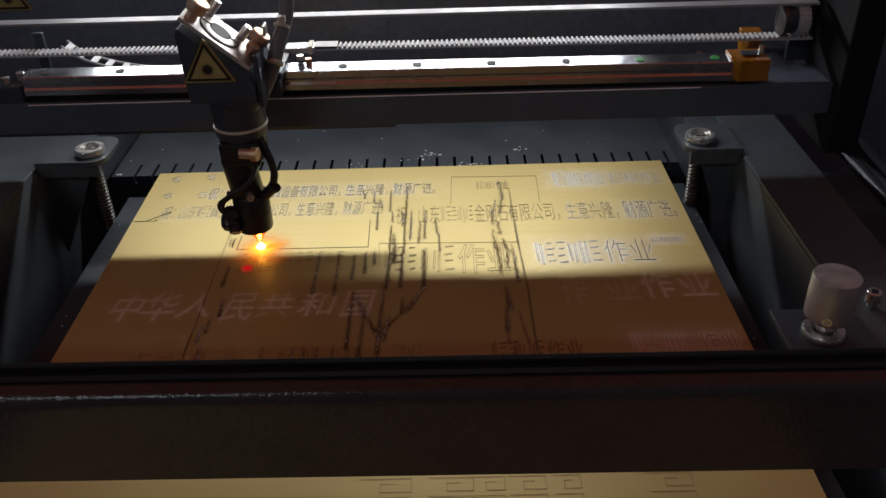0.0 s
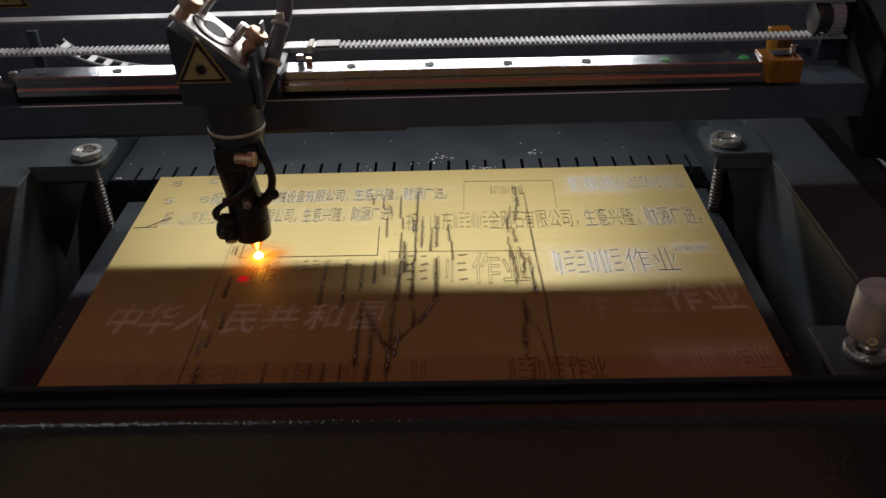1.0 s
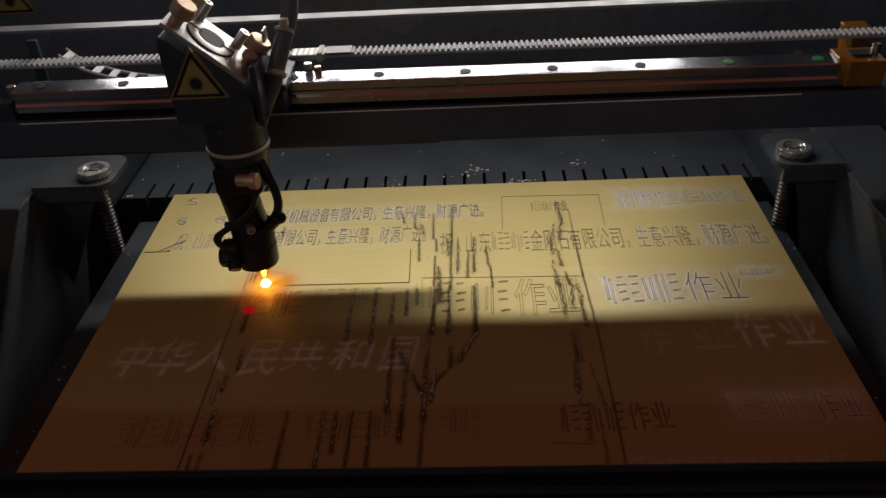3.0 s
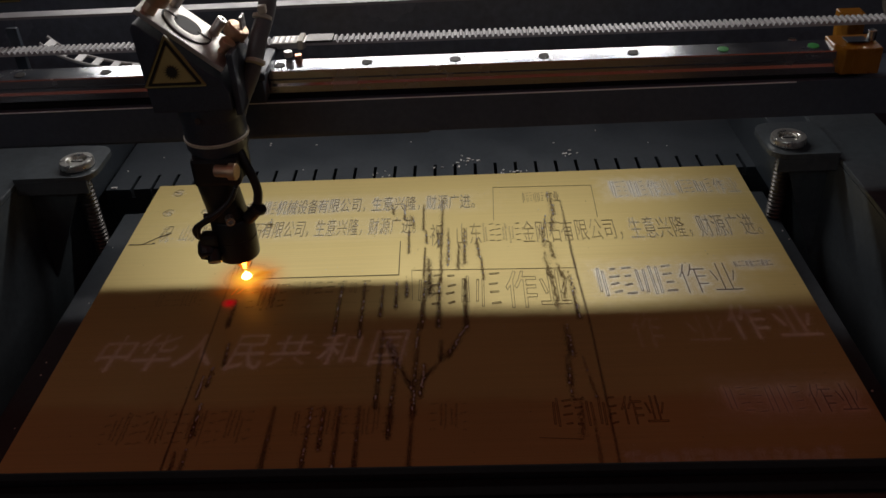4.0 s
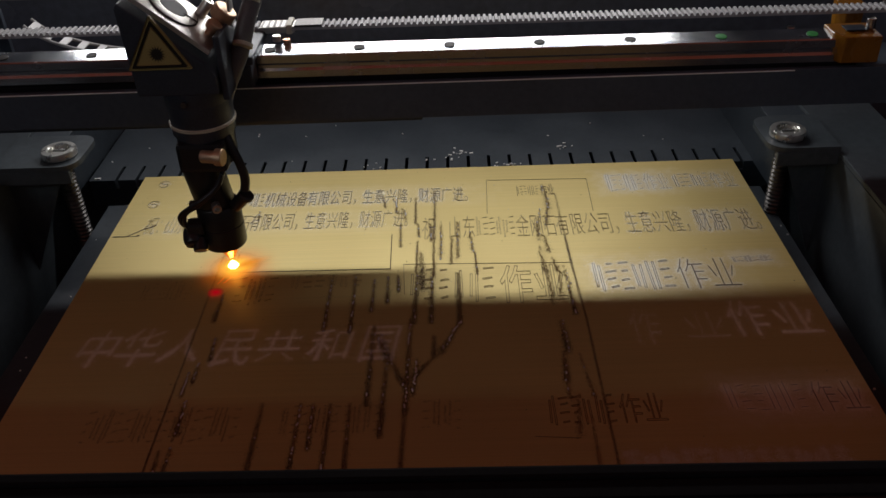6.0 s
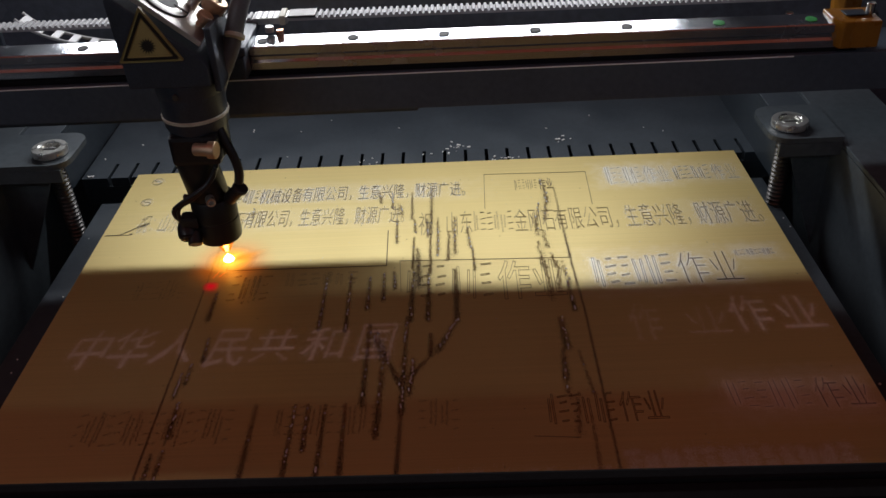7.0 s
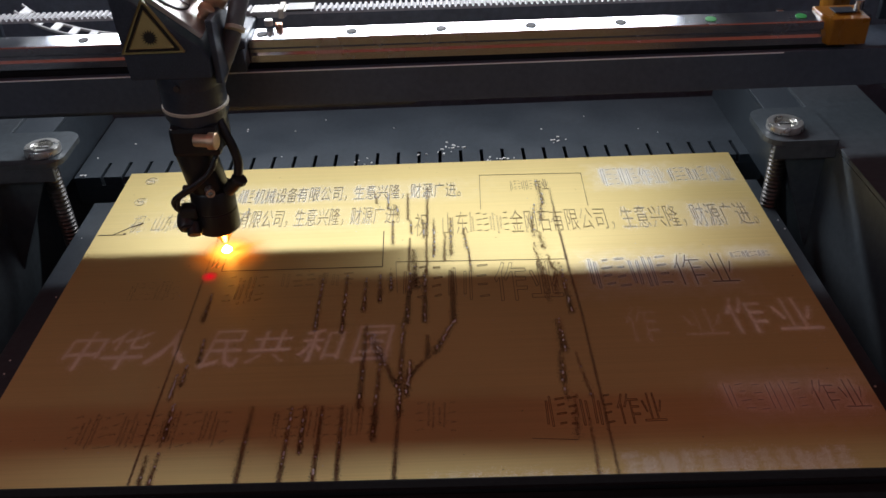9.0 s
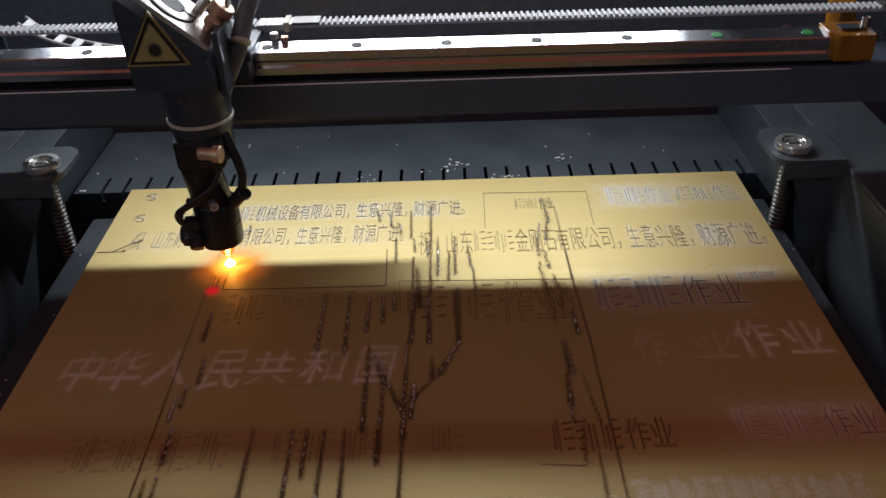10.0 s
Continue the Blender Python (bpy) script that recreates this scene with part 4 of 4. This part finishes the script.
def toothed_belt(x0, x1, y, z):
    bm = box(x0, x1, y - 0.006, y + 0.006, z - 0.0016, z)
    n = int((x1 - x0) / 0.004)
    verts, faces = [], []
    for i in range(n):
        x = x0 + 0.002 + i * 0.004
        k = len(verts)
        for yy in (y - 0.0059, y + 0.0059):
            verts += [(x - 0.0014, yy, z), (x - 0.0008, yy, z + 0.0017), (x + 0.0008, yy, z + 0.0017), (x + 0.0014, yy, z)]
        faces += [(k, k + 1, k + 5, k + 4), (k + 1, k + 2, k + 6, k + 5), (k + 2, k + 3, k + 7, k + 6), (k, k + 1, k + 2, k + 3), (k + 4, k + 5, k + 6, k + 7)]
    me = bpy.data.meshes.new("teeth")
    me.from_pydata(verts, [], faces)
    bm.from_mesh(me)
    bpy.data.meshes.remove(me)
    return bm


BY, BZ = 0.0845, 0.1420
low = toothed_belt(-0.42, 0.338, BY, BZ)
for v in low.verts:
    v.co.z += (0.3 - v.co.x) * 0.0042
part("belt_lower_run", low, BELT, gantry, "white toothed belt, teeth up")
part("belt_upper_run", box(-0.42, 0.338, BY - 0.006, BY + 0.006, BZ + 0.0268, BZ + 0.0288, 0.0003), BELTBACK, gantry, "smooth grey back of the belt")
PZ = BZ + 0.0137
pul = part("pulley", lathe([(0.0105, 0), (0.0112, 0.001), (0.0112, 0.0105), (0.0105, 0.0114)], (0.3105, BY, PZ), (1, BY, PZ), 28), ANOD, gantry, "black pulley drum", True)
part("pulley_flange", lathe([(0.0112, 0), (0.0128, 0.0004), (0.0128, 0.0026), (0.0112, 0.003)], (0.3102, BY, PZ), (1, BY, PZ), 32), DARKST, pul, "", True)
bm = lathe([(0.0120, 0), (0.0120, 0.009)], (0.3222, BY, PZ), (1, BY, PZ), 32)
for i in range(20):
    box(0.3222, 0.3312, -0.0008, 0.0008, 0.0118, 0.0130, m=Matrix.Translation((0, BY, PZ)) @ pose(0, 0, 0, 18 * i, 0, 0), bm=bm)
tagged(part("toothed_wheel", bm, BELT, pul, "white toothed wheel"), kind="stuff")
part("end_bracket", box(0.346, 0.372, 0.03, 0.125, 0.060, 0.195, 0.002), MATTE, gantry)
part("end_bracket", box(-0.4, -0.374, 0.03, 0.125, 0.060, 0.138, 0.002), BLACK, gantry)
part("pulley_bracket", box(0.327, 0.3455, 0.099, 0.104, 0.115, 0.185, 0.001), ANOD, gantry)
part("rail_end_block", box(-0.326, -0.3035, 0.045, 0.066, 0.1152, 0.131, 0.0015), ANOD, gantry)
for x, y in ((-0.316, 0.050), (-0.308, 0.060)):
    part("end_screw", cyl((x, y, 0.1312), (x, y, 0.1375), 0.0034, 16), STEEL, gantry, "", True)


def stop_block(x0, x1, y0, y1, z0, z1):
    bm = bmesh.new()
    xi = x0 + 0.006
    v = [bm.verts.new(p) for p in ((x0, y0 + 0.007, z1), (xi, y0, z1 - 0.001), (xi - 0.001, y0, z0), (x0 + 0.002, y0 + 0.007, z0), (x0, y1, z1), (x0 + 0.002, y1, z0),
                                   (x1, y0, z1 - 0.001), (x1, y0, z0), (x1, y1, z1), (x1, y1, z0))]
    for f in ((0, 1, 2, 3), (4, 0, 3, 5), (1, 6, 7, 2), (6, 8, 9, 7), (8, 4, 5, 9), (0, 4, 8, 6, 1), (3, 2, 7, 9, 5)):
        bm.faces.new([v[i] for i in f])
    bevel(bm, 0.0006, 1)
    return bm


st = part("stop_block", stop_block(0.2630, 0.2925, RY - 0.0125, RY + 0.012, 0.1200, 0.1385), YELLOW, gantry, "amber rubber end stop on the rail")
part("stop_insert", box(0.272, 0.286, RY - 0.004, RY + 0.006, 0.1387, 0.1394, 0.0003), ANOD, st)
part("stop_screw", cyl((0.2885, RY, 0.1387), (0.2885, RY, 0.1455), 0.0028, 14), STEEL, st, "", True)
part("stop_block", stop_block(0.291, 0.3085, 0.108, 0.122, 0.1130, 0.1378), YELLOW, gantry, "amber rubber end stop on the rail")
part("rail_screw", cyl((0.245, 0.075, 0.1152), (0.245, 0.075, 0.134), 0.003, 14), STEEL, gantry, "", True)
part("bracket_strip", box(-0.306, -0.298, 0.094, 0.098, 0.1152, 0.158, 0.0006), ANOD, gantry)


def chain_links():
    """A drag chain that dips behind the rail: open ladder links."""
    pts = [(-0.287, 0.1450), (-0.279, 0.1375), (-0.269, 0.1320), (-0.258, 0.1280), (-0.246, 0.1245), (-0.233, 0.1218), (-0.219, 0.1200), (-0.204, 0.1192)]
    ch = part("chain_rail", tube([(x, 0.099, z) for x, z in pts], 0.0012, 6, 3), WHITEP, gantry)
    part("chain_rail", tube([(x, 0.113, z) for x, z in pts], 0.0012, 6, 3), WHITEP, ch)
    for (x, z), (x2, z2) in zip(pts, pts[1:]):
        a = math.degrees(math.atan2(z2 - z, x2 - x))
        part("chain_link", box(-0.0027, 0.0027, 0.0993, 0.1127, -0.0006, 0.0008, 0.0003, 1, m=pose((x + x2) / 2, 0, (z + z2) / 2, 0, -a, 0)), WHITEP, ch)


chain_links()


# ---------- the laser head ----------
head = thing("laser_head", "black laser head with a silver mirror mount and copper nozzle", "laser head")
part("nozzle_body", lathe([(0.0120, 0.0222), (0.0142, 0.0227), (0.0147, 0.0242), (0.0147, 0.0380), (0.0142, 0.0384), (0.0142, 0.0390), (0.0147, 0.0394), (0.0147, 0.0530), (0.0138, 0.0545), (0.0120, 0.0550)], (-0.0018, 0, 0), (-0.0018, 0, 1), 40), NOZZLE, head, "black knurled nozzle body", True)
part("nozzle_tip", lathe([(0.0020, 0.0108), (0.0032, 0.0111), (0.0088, 0.0216), (0.0095, 0.0221)], (0, 0, 0), (0, 0, 1), 32), COPPER, head, "glowing-bright copper nozzle tip", True)
part("lens_tube", lathe([(0.0125, 0), (0.0128, 0.0009), (0.0130, 0.0310), (0.0122, 0.0316)], (-0.0030, 0, 0.0540), (-0.0170, 0, 0.154), 40), NOZZLE, head, "", True)
part("clamp_sleeve", lathe([(0.0160, 0.0866), (0.0178, 0.0880), (0.0182, 0.1060), (0.0198, 0.1085), (0.0200, 0.1400)], (0, 0, 0), (0, 0, 1), 40), ANOD, head, "", True)
part("sleeve_block", box(-0.0155, 0.0150, -0.0190, 0.0150, 0.0860, 0.1060, 0.0030), NOZZLE, head)
part("cable_tie", lathe([(0.0200, 0.1135), (0.0207, 0.1139), (0.0207, 0.1155), (0.0200, 0.1159)], (0, 0, 0), (0, 0, 1), 40), TIE, head, "beige nylon tie round the head", True)
tk = part("thumb_screw", lathe([(0.0036, 0), (0.0040, 0.0006), (0.0040, 0.0090), (0.0054, 0.0096), (0.0054, 0.0140), (0.0048, 0.0145)], (0.001, -0.021, 0.0990), (0.9, -0.18, 0.0985), 24), BRASS, head, "brass thumb screw", True)
part("tube_screw", lathe([(0.0030, 0), (0.0030, 0.006), (0.0018, 0.006), (0.0016, 0.003)], (0.0005, -0.0125, 0.0590), (0.0045, -0.0225, 0.0585), 18), NICKEL, head, "small nickel screw", True)
part("side_pin", cyl((-0.0180, -0.006, 0.0570), (-0.0105, -0.0075, 0.0570), 0.0022, 14), NOZZLE, head, "", True)

# housing with its slanted top
SL = math.atan2(0.037, 0.043)
house = part("mirror_housing", prism([(-0.0290, 0.1390), (-0.0310, 0.1915), (-0.0290, 0.1950), (0.0150, 0.1575), (0.0190, 0.1500), (0.0190, 0.1390)], -0.0205, 0.0235, 0.0012, 2), ANOD, head, "black anodised mirror housing")
part("housing_neck", lathe([(0.0185, 0.1401), (0.0205, 0.1385), (0.0205, 0.1300), (0.0190, 0.1280)], (0, 0, 0), (0, 0, 1), 40), ANOD, house, "", True)
sign_parts(house, -0.0115, 0.1668, -0.0207, 0.0375)
part("housing_screw", cyl((-0.003, -0.0225, 0.1335), (-0.003, -0.0195, 0.1335), 0.0018, 14), DARKST, house, "", True)

M = pose(-0.0075, 0.0030, 0.1785, 0, math.degrees(SL), 0)          # the mirror plate's frame: z is its normal


def on_plate(bm):
    bm.transform(M)
    return bm


plate = part("mirror_plate", on_plate(box(-0.0300, 0.0285, -0.0205, 0.0205, 0.0030, 0.0060, 0.0005)), ALU, head, "satin silver mirror mount plate")
part("mirror_ring", on_plate(lathe([(0.0150, 0), (0.0153, 0.0004), (0.0153, 0.0008), (0.0146, 0.0010), (0.0090, 0.0010), (0.0085, 0.0004)], (-0.002, 0, 0.0061), (-0.002, 0, 1), 48)), ALU, plate, "", True)
part("ring_groove", on_plate(lathe([(0.0162, 0), (0.0162, 0.0003), (0.0154, 0.0003)], (-0.002, 0, 0.0061), (-0.002, 0, 1), 48)), HOLE, plate)
part("mirror_hole", on_plate(lathe([(0.0084, 0), (0.0084, 0.0009), (0.0060, 0.0010)], (-0.002, 0, 0.0062), (-0.002, 0, 1), 36)), HOLE, plate, "dark round opening in the plate")
part("ring_slot", on_plate(box(-0.0178, -0.0086, -0.0007, 0.0007, 0.0072, 0.0075)), HOLE, plate)
part("ring_slot", on_plate(box(0.0046, 0.0138, -0.0007, 0.0007, 0.0072, 0.0075)), HOLE, plate)


def plate_knob(x, y, r, h, mat, lab):
    part("adjusting_knob", on_plate(lathe([(r * 0.55, 0), (r * 0.55, h * 0.45), (r * 0.92, h * 0.47), (r, h * 0.55), (r, h * 0.95), (r * 0.9, h)], (x, y, 0.0061), (x, y, 1), 28)), mat, plate, lab, True)


plate_knob(-0.0235, -0.0130, 0.0074, 0.016, BRASS, "brass adjusting knob")
plate_knob(-0.0255, 0.0130, 0.0072, 0.017, BRASS, "brass adjusting knob")
plate_knob(0.0230, 0.0110, 0.0072, 0.0145, BRASS, "brass adjusting knob")


def plate_screw(x, y, r, h):
    part("plate_screw", on_plate(lathe([(r, 0), (r, h - 0.0005), (r * 0.9, h), (r * 0.5, h), (r * 0.45, h - 0.002)], (x, y, 0.0061), (x, y, 1), 20)), NICKEL, plate, "nickel socket screw", True)


plate_screw(-0.0150, 0.0150, 0.0033, 0.013)
plate_screw(0.0125, 0.0130, 0.0033, 0.0115)
plate_knob(0.0225, -0.0020, 0.0048, 0.0085, BRASS, "small brass lock nut")

# carriage behind the head, and the clamp that grips the belt
car = part("carriage", box(-0.030, 0.030, 0.0290, 0.0850, 0.1370, 0.1425, 0.0015), ANOD, head)
part("carriage_block", box(-0.026, 0.028, 0.0300, 0.0460, 0.1210, 0.1368, 0.0015), ANOD, car)
part("carriage_arm", box(-0.020, 0.020, 0.0237, 0.0300, 0.1300, 0.1580, 0.0012), ANOD, car)
part("belt_clamp", box(0.026, 0.050, 0.0770, 0.0920, 0.1405, 0.1452, 0.0010), ALU, car, "grey metal clamp on the belt")
part("clamp_tongue", box(0.0502, 0.0690, 0.0775, 0.0915, 0.1442, 0.1458, 0.0003), DARKST, car)
part("clamp_tie", box(0.0445, 0.0485, 0.0760, 0.0930, 0.1400, 0.1466, 0.0008), TIE, car, "beige nylon tie on the clamp")
part("clamp_screw", cyl((0.040, 0.064, 0.1400), (0.040, 0.064, 0.1440), 0.0030, 14), NICKEL, car, "", True)
part("clamp_screw", cyl((0.047, 0.062, 0.1365), (0.047, 0.062, 0.1420), 0.0026, 14), COPPER, car, "", True)
part("side_plate", box(0.0195, 0.0235, -0.0150, 0.0240, 0.1330, 0.1720, 0.0010), ANOD, head)
part("bright_tab", box(0.0240, 0.0255, 0.0120, 0.0220, 0.1690, 0.1850, 0.0004), ALU, head, "bright metal tab")

# hose, wires and pointer
part("air_hose", tube([(0.042, 0.040, 0.222), (0.040, 0.028, 0.190), (0.034, 0.016, 0.172), (0.027, 0.010, 0.152), (0.015, 0.006, 0.128), (0.008, 0.002, 0.104)], 0.0056, 14), HOSE, head, "black air hose", True)
part("hose_tail", tube([(0.0125, -0.006, 0.112), (0.0165, -0.009, 0.100), (0.0205, -0.010, 0.088), (0.0222, -0.010, 0.077), (0.0205, -0.009, 0.068)], 0.0030, 12), RUBBER, head, "", True)
for p, q in (((0.0365, 0.020, 0.181), (0.039, 0.026, 0.190)), ((0.031, 0.006, 0.158), (0.033, 0.012, 0.166))):
    d = (Vector(q) - Vector(p)).normalized() * 0.0022
    part("hose_tie", lathe([(0.0054, 0), (0.0061, 0.0003), (0.0061, 0.0024), (0.0054, 0.0027)], p, Vector(p) + d, 20), TIE, head, "beige nylon tie on the hose", True)
part("tie_knot", box(0.036, 0.041, 0.014, 0.019, 0.186, 0.191, 0.001), TIE, head)
part("hose_fitting", cyl((0.0205, -0.009, 0.0640), (0.0110, -0.006, 0.0540), 0.0044, 20), NOZZLE, head, "", True)
part("hose_collar", lathe([(0.0046, 0), (0.0053, 0.0006), (0.0053, 0.0028), (0.0046, 0.0034)], (0.0213, -0.0093, 0.0650), (0.0180, -0.0085, 0.0600), 20), RUBBER, head, "", True)
ptr = part("pointer_body", lathe([(0.0040, 0), (0.0060, 0.0012), (0.0066, 0.0040), (0.0066, 0.0090), (0.0058, 0.0112), (0.0050, 0.0116)], (-0.0200, -0.006, 0.0380), (-0.0185, -0.016, 0.0300), 28), NOZZLE, head, "black pointer diode holder", True)
part("pointer_ring", lathe([(0.0050, 0), (0.0050, 0.0008), (0.0032, 0.0010), (0.0028, 0.0002)], (-0.01850, -0.01520, 0.03060), (-0.0175, -0.0220, 0.0252), 24), RUBBER, ptr, "", True)
part("pointer_clamp", box(-0.0220, -0.0100, -0.0150, -0.0050, 0.0370, 0.0460, 0.0022), NOZZLE, ptr)
part("pointer_nose", cyl((-0.0150, -0.0110, 0.0330), (-0.0140, -0.0175, 0.0270), 0.0048, 20), NOZZLE, ptr, "", True)
part("pointer_wire", tube([(-0.0215, -0.009, 0.0400), (-0.0242, -0.012, 0.0460), (-0.0230, -0.015, 0.0530), (-0.0150, -0.0175, 0.0600), (-0.004, -0.0175, 0.0670), (0.005, -0.014, 0.0740), (0.0095, -0.009, 0.0840)], 0.0017, 10), RUBBER, head, "", True)
part("pointer_wire", tube([(-0.0205, -0.012, 0.0400), (-0.0215, -0.0145, 0.0480), (-0.0180, -0.0170, 0.0560), (-0.008, -0.0175, 0.0625), (0.002, -0.016, 0.0710), (0.0085, -0.012, 0.0810)], 0.0014, 10), RUBBER, head, "", True)


# ---------- the burning spot ----------
def spark():
    part("spark", lathe([(0.0004, 0.0), (0.0030, 0.0004), (0.0038, 0.0014), (0.0030, 0.0028), (0.0016, 0.0044), (0.0002, 0.0058)], (0, 0, 0.0012), (0, 0, 1), 20), glow("spark_core", (1.0, 0.50, 0.10), SPARK), head, "white-hot burning spot", True)
    bm = bmesh.new()
    bmesh.ops.create_circle(bm, cap_ends=True, radius=0.0060, segments=32)
    for v in bm.verts:
        v.co.y *= 0.8
    dot = part("pointer_dot", bm, spot_material("pointer_dot", (1.0, 0.004, 0.025), 0.60, 0.0060, 0.9), head, "red pointer dot on the sheet")
    dot.location = (-0.0065, -0.0290, 0.0012)
    for name, r, z, color, k, power, lab in (("burn_glow", 0.036, 0.0009, (1.0, 0.20, 0.012), 1.2, 2.4, "orange glow round the burning spot"),
                                            ("burn_core_glow", 0.018, 0.00105, (1.0, 0.55, 0.07), 3.4, 1.8, "yellow glow at the burning spot")):
        bm = bmesh.new()
        bmesh.ops.create_circle(bm, cap_ends=True, radius=r, segments=40)
        hl = part(name, bm, spot_material(name, color, k, r, power), head, lab)
        hl.location = (0.001, 0.001, z)
    bm = bmesh.new()
    bmesh.ops.create_circle(bm, cap_ends=True, radius=0.010, segments=32)
    flare = part("flare", bm, spot_material("flare", (1.0, 0.34, 0.03), 1.3, 0.010, 1.6), head, "orange flare blown off the burning spot")
    flare.matrix_local = pose(0.0090, 0.0030, 0.0018, 0, 0, 28) @ Matrix.Diagonal((2.0, 0.6, 1, 1))
    # emissive bars imitate the spark's light on nearby grooves; they ride with the head
    bm = bmesh.new()
    for x0, y0, x1, y1 in ((0.006, -0.008, 0.010, -0.003), (-0.004, -0.012, -0.007, -0.020), (0.001, -0.012, -0.003, -0.019)):
        flat_bar(bm, x0, y0, x1, y1, 0.00035, 0.0011)
    part("lit_groove_glow", bm, glow("lit_groove_glow", (1.0, 0.30, 0.05), 0.7), head, "thin glowing bars standing in for grooves lit by the burning spot")


spark()


# ---------- what moves ----------
def motions():
    # seconds, and where the beam meets the sheet
    spot = [(0.0, -0.1210, -0.1435), (0.5, -0.1235, -0.1440), (1.0, -0.1260, -0.1450), (1.5, -0.1285, -0.1440), (2.0, -0.1305, -0.1440), (2.5, -0.1335, -0.1440),
            (3.2, -0.1370, -0.1435), (4.0, -0.1405, -0.1430), (4.5, -0.1420, -0.1425), (5.0, -0.1420, -0.1415), (5.5, -0.1420, -0.1400), (6.5, -0.1420, -0.1350),
            (7.5, -0.1420, -0.1295), (8.5, -0.1420, -0.1235), (9.0, -0.1420, -0.1205), (10.0, -0.1415, -0.1155)]
    walk(head, [(t, pose(x, y, 0)) for t, x, y in spot])
    walk(gantry, [(t, pose(0, y, 0)) for t, x, y in spot])


motions()
